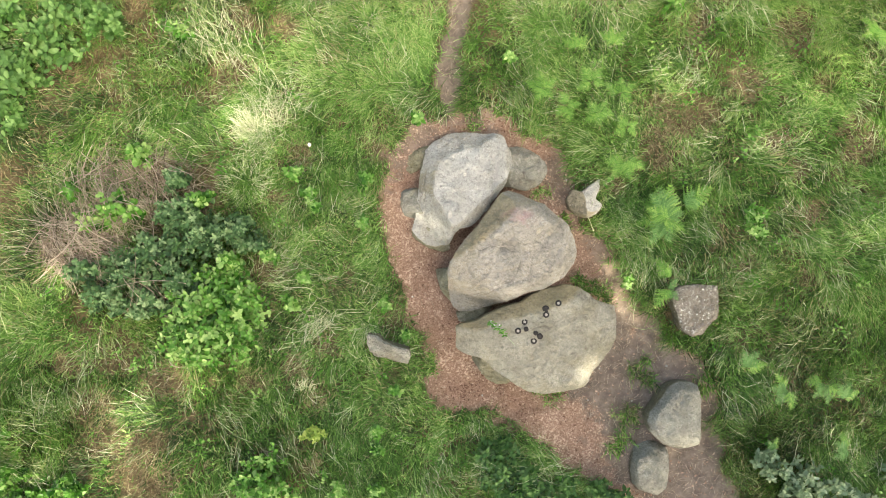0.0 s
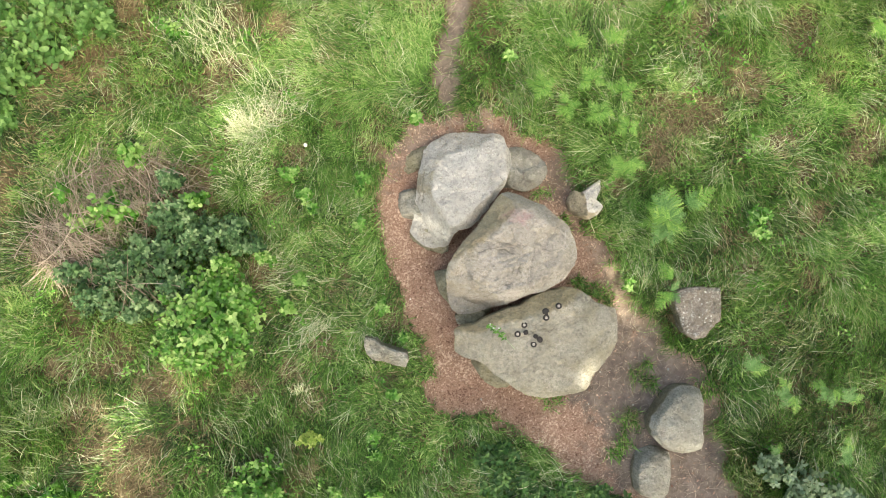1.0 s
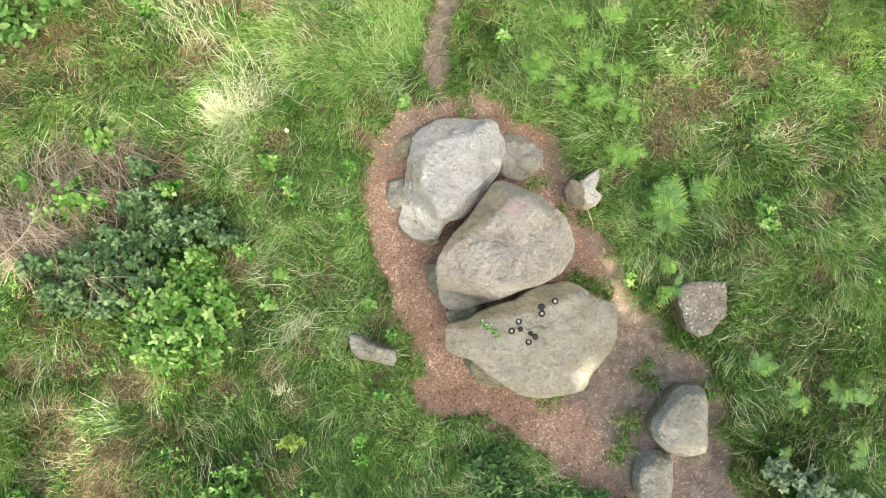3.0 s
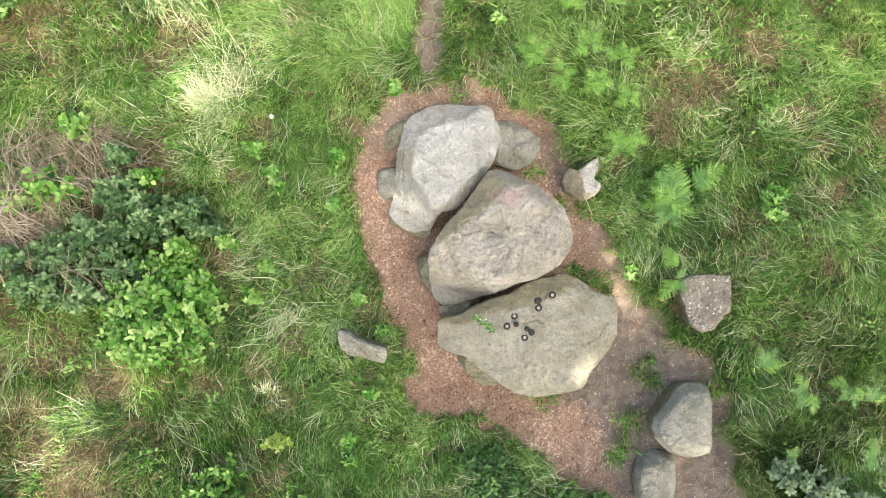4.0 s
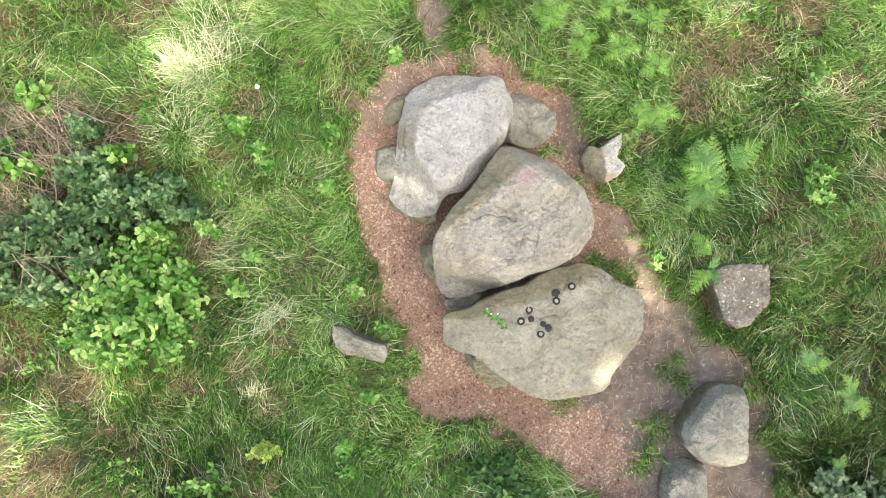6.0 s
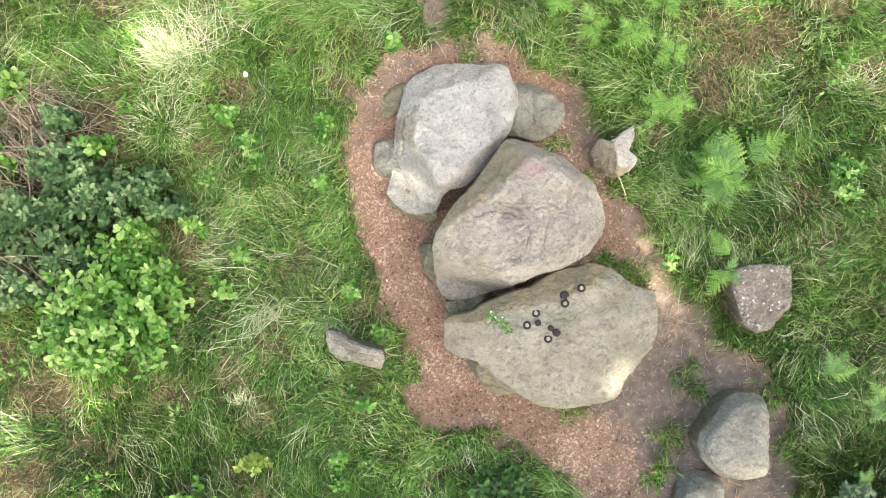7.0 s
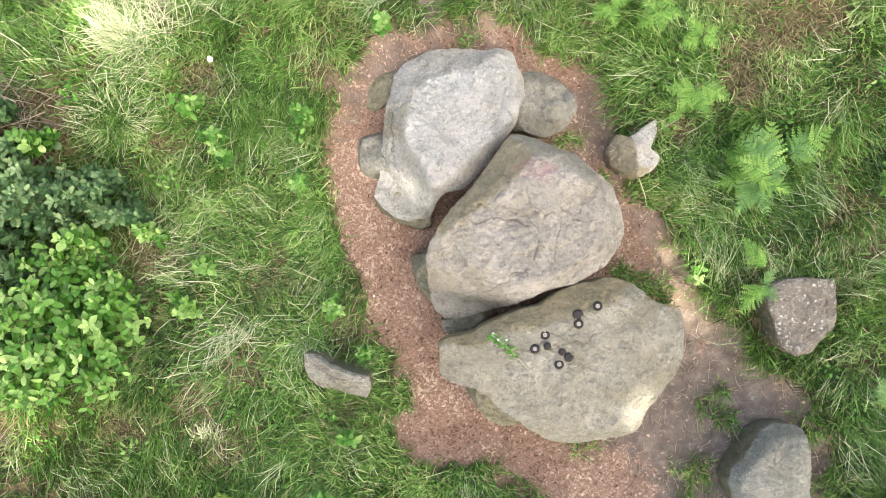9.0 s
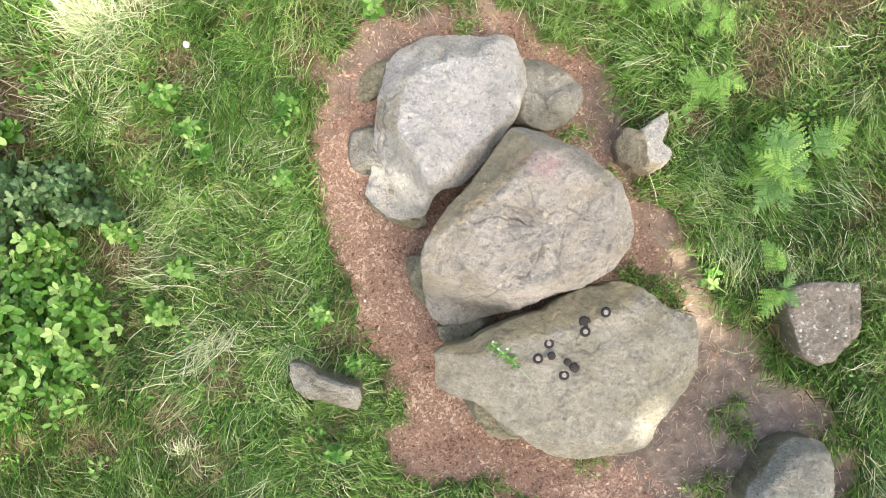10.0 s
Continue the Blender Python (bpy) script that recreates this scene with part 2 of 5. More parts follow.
BARE = [(0.18, 1.80), (0.49, 1.78), (0.70, 1.74), (0.86, 1.70), (1.02, 1.61), (1.21, 1.49), (1.45, 1.34), (1.61, 1.13), (1.72, 0.93),
        (1.82, 0.69), (1.91, 0.41), (2.08, 0.14), (2.22, -0.08), (2.35, -0.27), (2.52, -0.46), (2.68, -0.67), (2.87, -1.04), (3.01, -1.19),
        (3.16, -1.33), (3.37, -1.43), (3.52, -1.71), (3.62, -2.08), (3.65, -2.52), (3.69, -2.88), (3.85, -3.24), (3.90, -4.20), (2.70, -4.20),
        (2.29, -3.30), (2.00, -3.15), (1.78, -3.00), (1.56, -2.79), (1.33, -2.64), (1.03, -2.45), (0.73, -2.30), (0.50, -2.15), (0.08, -2.08),
        (-0.17, -1.97), (-0.30, -1.76), (-0.21, -1.60), (-0.24, -1.38), (-0.30, -1.19), (-0.41, -1.00), (-0.52, -0.78), (-0.62, -0.46), (-0.73, -0.19),
        (-0.85, 0.02), (-0.89, 0.33), (-0.87, 0.65), (-0.82, 1.00), (-0.71, 1.26), (-0.54, 1.47), (-0.34, 1.62), (-0.08, 1.76)]
PATH_LINE = [(0.09, 1.60), (0.07, 2.11), (0.13, 2.71), (0.31, 3.23), (0.6, 4.2), (0.9, 6.0)]
WORN_LINE = [(2.3, -1.55), (2.75, -2.3), (3.1, -3.2), (3.3, -4.3)]
SUN_FLECK_LINE = [(2.30, -0.35), (2.48, -0.62), (2.62, -0.92)]
SIDE_LINE = [(-3.41, 2.48), (-4.11, 2.04), (-4.36, 1.70), (-4.51, 1.36), (-4.64, 0.98), (-4.72, 0.47), (-4.85, -0.3)]
THIN = [(-2.52, 2.12, 0.26), (-2.76, 1.83, 0.15), (-2.05, 1.71, 0.18), (-2.42, 2.74, 0.20), (-1.78, 1.24, 0.17), (-2.08, 0.70, 0.14), (-3.53, 2.77, 0.20), (-1.86, 2.73, 0.20),
        (-3.73, -1.21, 0.22), (-3.27, -1.56, 0.28), (-3.97, -1.73, 0.25), (-3.83, -2.08, 0.25), (-3.46, -2.30, 0.34), (-3.40, -2.64, 0.34), (-2.17, -0.28, 0.20), (-1.34, -0.54, 0.16),
        (-2.37, -1.60, 0.20), (-1.87, -1.41, 0.20), (-0.66, -1.65, 0.18), (-1.61, -1.88, 0.20), (-1.51, -1.17, 0.20), (-1.69, -2.67, 0.15), (3.08, 2.70, 0.20), (4.04, 2.73, 0.25),
        (4.25, 2.48, 0.22), (4.50, 2.07, 0.20), (3.69, 2.05, 0.24), (2.75, 1.79, 0.25), (2.71, 1.40, 0.22), (2.80, 1.12, 0.20), (3.33, 1.70, 0.25), (3.06, 1.60, 0.22)] + [
        (4.05, 1.36, 0.18), (4.37, 0.96, 0.16), (4.89, 1.54, 0.16), (5.00, 1.24, 0.22), (4.55, 0.53, 0.20), (2.26, 0.85, 0.16), (3.89, -0.13, 0.20), (4.62, -0.39, 0.15),
        (2.90, -0.29, 0.12), (-3.25, 0.28, 0.25), (-2.95, 0.75, 0.30), (-3.30, 0.94, 0.20), (-4.19, -1.26, 0.20), (-4.33, 0.01, 0.20), (-0.83, 1.32, 0.18), (-0.70, -0.87, 0.15)]


def covers(x, y):
    """Shares of bare ground, mulch, worn soil, soil painted pale as a sun fleck and thin dry grass at a place."""
    ragged = 0.08 * lattice(x, y, 0.24, 11) + 0.07 * lattice(x, y, 0.08, 12)
    bed = soft(-edge_distance(x, y, BARE) + ragged, -0.08, 0.10)
    path = soft(0.13 + ragged - track_distance(x, y, PATH_LINE), -0.05, 0.06)
    side = 0.42 * soft(0.14 + 2.5 * ragged - track_distance(x, y, SIDE_LINE), -0.14, 0.14)
    worn = bed * soft(0.75 + 2 * ragged - track_distance(x, y, WORN_LINE), -0.15, 0.2)
    worn = np.maximum(worn, path * soft(y, 1.45, 1.75))
    worn = np.maximum(worn, bed * 0.75 * soft(0.18 + 3 * ragged - track_distance(x, y, [(-0.75, 0.95), (-0.55, 1.32), (-0.1, 1.64), (0.45, 1.70)]), -0.1, 0.12))
    worn = np.maximum(worn, bed * 0.8 * soft(0.22 + ragged - track_distance(x, y, [(1.5, 1.0), (2.1, 0.0), (2.4, -0.5)]), -0.1, 0.1))
    worn = np.maximum(worn, bed * soft(0.34 + ragged - track_distance(x, y, [(2.55, -0.8), (3.15, -1.45), (3.45, -2.2), (3.65, -3.3)]), -0.1, 0.15))
    # The sun fleck along the path is painted into the soil.
    pale = bed * soft(0.14 + ragged - track_distance(x, y, SUN_FLECK_LINE), -0.06, 0.1) * 0.9
    thin = np.zeros(np.shape(x))
    for cx, cy, r in THIN:
        thin = np.maximum(thin, soft(1.2 - np.hypot(x - cx, y - cy) / r + 3 * ragged, 0.0, 0.6))
    thin = np.maximum(thin, 0.45 * soft(lattice(x, y, 0.55, 14) + 0.5 * lattice(x, y, 0.2, 15), 0.40, 0.90))
    return np.maximum(np.maximum(bed, path), side), bed, worn, pale, np.maximum(thin, 1.6 * side)


# ---- building helpers ----
def raw_mesh(name, verts, faces, mats=(), smooth=False, **point_values):
    """A mesh from arrays: verts (n, 3), faces (m, 3) or (m, 4), and values on the points."""
    me = bpy.data.meshes.new(name)
    verts, faces = np.ascontiguousarray(verts, np.float32), np.ascontiguousarray(faces, np.int32)
    k = faces.shape[1]
    me.vertices.add(len(verts))
    me.vertices.foreach_set("co", verts.ravel())
    me.loops.add(faces.size)
    me.loops.foreach_set("vertex_index", faces.ravel())
    me.polygons.add(len(faces))
    me.polygons.foreach_set("loop_start", np.arange(0, faces.size, k, dtype=np.int32))
    me.polygons.foreach_set("use_smooth", np.full(len(faces), smooth))
    for key, values in point_values.items():
        a = me.attributes.new(key, "FLOAT", "POINT")
        a.data.foreach_set("value", np.ascontiguousarray(values, np.float32).ravel())
    for m in mats:
        me.materials.append(m)
    me.update(calc_edges=True)
    me.validate()
    return me


def part(name, mesh, parent, label="", m=None):
    ob = new(name, mesh)
    ob.parent = parent
    if m is not None:
        ob.matrix_basis = m
    return tagged(ob, label)


def thing(name, x, y, z, label, category, group="", kind=""):
    ob = new(name)
    ob.location = (x, y, z)
    ob.empty_display_size = 0.1
    return tagged(ob, label, category, group, kind)


def tubes(lines, radius, sides=4):
    """Thin tubes along many lines: arrays (n, k, 3); radius (n, k)."""
    n, k, _ = lines.shape
    way = np.gradient(lines, axis=1)
    way /= np.linalg.norm(way, axis=2, keepdims=True) + 1e-9
    ref = np.where(np.abs(way[..., 2:3]) > 0.9, [[[1.0, 0, 0]]], [[[0, 0, 1.0]]])
    a = np.cross(way, ref)
    a /= np.linalg.norm(a, axis=2, keepdims=True) + 1e-9
    b = np.cross(way, a)
    ang = np.arange(sides) * 2 * np.pi / sides
    v = lines[:, :, None] + radius[..., None, None] * (a[:, :, None] * np.cos(ang)[:, None] + b[:, :, None] * np.sin(ang)[:, None])
    idx = np.arange(n * k * sides).reshape(n, k, sides)
    f = np.stack([idx[:, :-1], np.roll(idx, -1, 2)[:, :-1], np.roll(idx, -1, 2)[:, 1:], idx[:, 1:]], -1).reshape(-1, 4)
    return v.reshape(-1, 3), f


def leaf_form(fold=0.25, droop=0.25, wide=0.5, tip=0.55):
    """One leaf along +x, 1 long: three rows folded on the midrib."""
    at = np.array([0.0, 0.25, tip, 0.82, 1.0])
    half = np.array([0.03, 0.36, 0.5, 0.33, 0.0]) * wide
    z = -droop * at ** 2 + 0.08 * at
    mid = np.stack([at, 0 * at, z], 1)
    left = np.stack([at, half, z + fold * half], 1)
    right = np.stack([at, -half, z + fold * half], 1)
    v = np.concatenate([mid, left, right])
    f = []
    for i in range(4):
        f += [(i, i + 1, 6 + i, 5 + i), (10 + i, 11 + i, i + 1, i)]
    return v, np.array(f)


def turns(heading, pitch, roll):
    """Rotation matrices (n, 3, 3): roll about x, then pitch (nose up), then heading."""
    ch, sh, cp, sp, cr, sr = np.cos(heading), np.sin(heading), np.cos(pitch), np.sin(pitch), np.cos(roll), np.sin(roll)
    o, i = np.zeros_like(ch), np.ones_like(ch)
    m = lambda *r: np.stack([np.stack(q, -1) for q in r], -2)
    return m((ch, -sh, o), (sh, ch, o), (o, o, i)) @ m((cp, o, -sp), (o, i, o), (sp, o, cp)) @ m((i, o, o), (o, cr, -sr), (o, sr, cr))


def spread(form, places, rot, size):
    v, f = form
    n = len(places)
    verts = np.einsum("nij,kj->nki", rot, v) * np.reshape(size, (n, 1, 1)) + places[:, None]
    faces = f[None] + (np.arange(n) * len(v))[:, None, None]
    return verts.reshape(-1, 3), faces.reshape(-1, f.shape[1])


# ---- the ground sheet ----
def build_ground():
    near = lambda r, step: np.arange(-r, r + 1e-6, step)
    far = np.array([0.3, 0.8, 1.6, 3, 6, 12, 25, 50, 100, 200, 400, 800])
    xs = np.concatenate([-7 - far[::-1], near(7, 0.045), 7 + far])
    ys = np.concatenate([-5 - far[::-1], near(5, 0.045), 5 + far])
    x, y = np.meshgrid(xs, ys, indexing="ij")
    bare, mulch, worn, pale, thin = covers(x, y)
    z = level(x, y) - 0.03 * bare + 0.012 * bare * lattice(x, y, 0.07, 21)
    idx = np.arange(x.size).reshape(x.shape)
    f = np.stack([idx[:-1, :-1], idx[1:, :-1], idx[1:, 1:], idx[:-1, 1:]], -1).reshape(-1, 4)
    me = raw_mesh("ground", np.stack([x, y, z], -1).reshape(-1, 3), f, [GROUND], True, mulch=mulch, dirt=worn, pale=pale,
                  sward=soft(np.hypot(x / 1.35, y), 4.1, 5.3) * (1 - bare))
    tagged(new("ground", me), "grassy ground with a trodden hollow of reddish mulch and bare soil", "ground", kind="structure")


build_ground()


# ---- stones ----
OUTLINES = []


def stone(name, outline, foot, planes, mat, label, seed, rounding=0.012, chips=7, lumps=0.034, inset=0.16, category="stone", group="", ledges=(), cracks=(), sharp=140.0):
    """A boulder whose plan is the outline and whose top is cut by sloping planes (x, y, z, compass way of fall in
    degrees, slope, share of darker brownish tone).
    foot: height of its underside. ledges: broken steps (x, y, way of fall in degrees, drop, half length). cracks:
    (line, half width, depth)."""
    rng = np.random.default_rng(seed)
    p = np.array(outline, float)
    c = p.mean(0)
    OUTLINES.append(outline)
    n, rings = (420, 110) if name == "capstone" else (200, 48)
    ang = np.linspace(0, 2 * np.pi, n, endpoint=False)
    q = np.roll(p, -1, 0)
    reach = np.zeros(n)
    for i, a in enumerate(ang):
        d = np.array([np.cos(a), np.sin(a)])
        e, w = q - p, p - c
        den = d[0] * e[:, 1] - d[1] * e[:, 0]
        den[np.abs(den) < 1e-9] = 1e-9
        t = (w[:, 0] * e[:, 1] - w[:, 1] * e[:, 0]) / den
        s = (w[:, 0] * d[1] - w[:, 1] * d[0]) / den
        ok = (t > 0) & (s >= -1e-6) & (s <= 1 + 1e-6)
        reach[i] = t[ok].max()
    reach = 0.6 * reach + 0.2 * (np.roll(reach, 1) + np.roll(reach, -1))
    wave = np.array([noise.fractal(Vector((5 * math.cos(a), 5 * math.sin(a), seed * 2.1)), 0.9, 2.2, 6) for a in ang])
    reach = reach + 0.014 * wave * min(1.0, reach.mean() * 2)
    cuts = [(*k, 0.0)[:6] for k in planes]
    for _ in range(chips):
        a = rng.uniform(0, 2 * np.pi)
        r = np.interp(a, ang, reach) * rng.uniform(0.92, 0.99)
        x, y = c[0] + r * np.cos(a), c[1] + r * np.sin(a)
        under = min(z - k * ((x - px) * math.cos(radians(w)) + (y - py) * math.sin(radians(w))) for px, py, z, w, k, _ in cuts[:len(planes)])
        cuts.append((x, y, under + rng.uniform(-0.02, 0.01), math.degrees(a) + rng.uniform(-25, 25), rng.uniform(0.8, 2.6), 0.2))

    def top(x, y):
        bend = 0.012 * lattice(x, y, 0.16, seed + 60) + 0.006 * lattice(x, y, 0.06, seed + 61)
        zs = np.stack([z + bend * (1 if i % 2 else -1) - k * ((x - px) * np.cos(np.radians(w)) + (y - py) * np.sin(np.radians(w))) for i, (px, py, z, w, k, _) in enumerate(cuts)])
        share = np.exp(-sharp * (zs - zs.min(0)))
        flank_tone = np.tensordot(np.array([k[5] for k in cuts]), share / share.sum(0), 1)
        z = zs.min(0) - np.log(share.sum(0)) / sharp
        for px, py, w, drop, half in ledges:
            ca, sa = math.cos(radians(w)), math.sin(radians(w))
            across, along = (x - px) * ca + (y - py) * sa, -(x - px) * sa + (y - py) * ca
            across = across + 0.06 * lattice(x, y, 0.16, seed) + 0.03 * lattice(x, y, 0.05, seed + 1)
            z = z - drop * soft(across, 0.0, 0.025) * soft(0.30 - across, 0.0, 0.28) * soft(half - np.abs(along), 0.0, 0.12)
        gape = np.zeros(np.shape(x))
        wx, wy = x + 0.022 * lattice(x, y, 0.07, seed + 70) + 0.012 * lattice(x, y, 0.03, seed + 72), y + 0.022 * lattice(x, y, 0.07, seed + 71)
        for line, half, depth in cracks:
            near = soft(half - track_distance(wx, wy, line), 0.0, half) * soft(lattice(x, y, 0.12, seed + 73), -1.0, -0.2)
            z, gape = z - depth * near, np.maximum(gape, near)
        return z, flank_tone, gape

    grow = np.sin(np.linspace(0, 1, rings) * np.pi / 2)
    g = np.repeat(grow[1:], n)
    x, y = c[0] + np.tile(reach, rings - 1) * g * np.tile(np.cos(ang), rings - 1), c[1] + np.tile(reach, rings - 1) * g * np.tile(np.sin(ang), rings - 1)
    x, y = np.append(c[0], x), np.append(c[1], y)
    z, flank_tone, gape = top(x, y)
    z = np.maximum(z, foot + 0.10) - rounding * soft(np.append(0, g), 0.80, 1.0) ** 2
    v = np.stack([x, y, z], 1)
    rim, rim_tone = v[-n:], flank_tone[-n:]
    for k, g in ((0.12, 1.006), (0.3, 1.0), (0.5, 0.985), (0.72, 0.96), (0.9, 1 - inset * 0.7), (1.0, 1 - inset)):
        v = np.concatenate([v, np.stack([c[0] + reach * g * np.cos(ang), c[1] + reach * g * np.sin(ang), rim[:, 2] * (1 - k) + foot * k], 1)])
        flank_tone, gape = np.append(flank_tone, np.maximum(rim_tone, 0.75)), np.append(gape, np.zeros(n))
    v = np.concatenate([v, [(c[0], c[1], foot)]])
    flank_tone, gape = np.append(flank_tone, 0.5), np.append(gape, 0.0)
    faces = [(0, 1 + i, 1 + (i + 1) % n) for i in range(n)]
    total = rings - 1 + 6
    quads = []
    for r in range(total - 1):
        a = 1 + r * n
        quads += [(a + i, a + n + i, a + n + (i + 1) % n, a + (i + 1) % n) for i in range(n)]
    last, a = len(v) - 1, 1 + (total - 1) * n
    faces += [(a + i, last, a + (i + 1) % n) for i in range(n)]
    shift = Vector((seed * 3.7, seed * 1.3, 0))
    for i in range(len(v)):
        at = Vector(v[i]) + shift
        h = lumps * (noise.fractal(at * 2.2, 1.0, 2.0, 4) * 0.9 + 0.5 * noise.ridged_multi_fractal(at * 3.1, 1.0, 2.0, 3, 1.0, 2.0) - 0.5)
        h += 0.012 * noise.ridged_multi_fractal(at * 7, 0.9, 2.1, 4, 1.0, 2.0) - 0.012 + 0.010 * noise.fractal(at * 18, 0.8, 2.0, 4)
        out = np.array([v[i][0] - c[0], v[i][1] - c[1], 0.0])
        out = out / (np.linalg.norm(out) + 1e-6)
        side = 1.0 if 1 + (rings - 4) * n <= i < last else 0.0
        v[i] += h * (side * 0.4 * out + np.array([0, 0, 1.0 - 0.6 * side]))
    origin = np.array([c[0], c[1], foot])
    me = bpy.data.meshes.new(name)
    me.from_pydata([tuple(k) for k in (v - origin)], [], faces + quads)
    for key, values in (("flank_tone", flank_tone), ("crack", gape)):
        me.attributes.new(key, "FLOAT", "POINT").data.foreach_set("value", np.ascontiguousarray(values, np.float32))
    me.polygons.foreach_set("use_smooth", np.ones(len(me.polygons), bool))
    me.materials.append(mat)
    ob = new(name, me)
    ob.location = origin
    return tagged(ob, label, category, group)


CAP_1 = [(-0.18, 1.34), (-0.11, 1.40), (-0.01, 1.46), (0.10, 1.50), (0.28, 1.51), (0.46, 1.50), (0.59, 1.49), (0.71, 1.47), (0.77, 1.41), (0.80, 1.32), (0.86, 1.26),
         (0.90, 1.17), (0.87, 1.08), (0.83, 0.99), (0.78, 0.84), (0.68, 0.69), (0.56, 0.52), (0.50, 0.45), (0.41, 0.35), (0.36, 0.31), (0.28, 0.29),
         (0.20, 0.27), (0.14, 0.21), (0.12, 0.16), (0.08, 0.09), (0.01, 0.06), (-0.10, 0.05), (-0.21, 0.06), (-0.29, 0.12), (-0.36, 0.20), (-0.41, 0.26),
         (-0.40, 0.32), (-0.36, 0.43), (-0.34, 0.63), (-0.32, 0.77), (-0.31, 0.88), (-0.29, 1.03), (-0.25, 1.19), (-0.23, 1.28)]
CAP_2 = [(0.73, 0.72), (0.82, 0.74), (0.90, 0.71), (1.08, 0.64), (1.25, 0.56), (1.42, 0.42), (1.51, 0.35), (1.57, 0.27), (1.62, 0.16), (1.65, 0.03), (1.65, -0.06),
         (1.62, -0.15), (1.55, -0.25), (1.49, -0.34), (1.40, -0.40), (1.31, -0.45), (1.21, -0.48), (1.10, -0.51), (0.99, -0.55), (0.88, -0.60), (0.75, -0.65),
         (0.62, -0.70), (0.49, -0.74), (0.39, -0.77), (0.28, -0.80), (0.19, -0.79), (0.13, -0.73), (0.09, -0.64), (0.07, -0.53), (0.05, -0.40), (0.06, -0.25),
         (0.09, -0.14), (0.15, -0.04), (0.21, 0.05), (0.28, 0.14), (0.36, 0.24), (0.45, 0.35), (0.54, 0.46), (0.62, 0.58), (0.68, 0.66)]
CAP_3 = [(0.16, -0.95), (0.24, -0.91), (0.35, -0.90), (0.44, -0.86), (0.50, -0.81), (0.64, -0.76), (0.77, -0.70), (0.95, -0.65), (1.10, -0.54), (1.22, -0.50), (1.35, -0.47),
         (1.48, -0.44), (1.62, -0.45), (1.71, -0.48), (1.80, -0.54), (1.86, -0.61), (1.95, -0.64), (2.06, -0.68), (2.14, -0.70), (2.16, -0.81), (2.18, -0.94),
         (2.18, -1.08), (2.16, -1.19), (2.12, -1.28), (2.06, -1.35), (1.91, -1.51), (1.85, -1.58), (1.84, -1.65), (1.80, -1.72), (1.66, -1.78), (1.53, -1.80),
         (1.40, -1.83), (1.26, -1.83), (1.13, -1.81), (1.02, -1.76), (0.84, -1.64), (0.73, -1.58), (0.62, -1.50), (0.53, -1.40), (0.46, -1.35), (0.35, -1.33),
         (0.26, -1.30), (0.17, -1.25), (0.16, -1.12)]
CAPS = "capstones of the tomb"
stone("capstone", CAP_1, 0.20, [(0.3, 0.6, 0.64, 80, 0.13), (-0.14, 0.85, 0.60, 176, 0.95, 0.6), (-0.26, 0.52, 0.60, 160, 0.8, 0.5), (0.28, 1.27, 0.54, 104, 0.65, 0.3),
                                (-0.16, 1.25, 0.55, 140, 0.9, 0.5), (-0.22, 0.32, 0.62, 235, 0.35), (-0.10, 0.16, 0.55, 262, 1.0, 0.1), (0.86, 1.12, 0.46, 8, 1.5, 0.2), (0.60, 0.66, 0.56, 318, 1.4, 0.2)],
      STONE_PALE, "pale grey granite capstone with lichen, lying on low boulders", 1, chips=3, lumps=0.024, group=CAPS,
      ledges=[(0.40, 1.33, 118, 0.045, 0.34), (0.02, 1.20, 100, 0.03, 0.25), (0.05, 0.35, 250, 0.02, 0.25), (0.58, 0.80, 330, 0.02, 0.3)],
      cracks=[([(-0.24, 1.10), (-0.22, 0.90), (-0.25, 0.62)], 0.011, 0.010), ([(-0.27, 0.95), (-0.28, 0.70), (-0.31, 0.50)], 0.009, 0.010)])
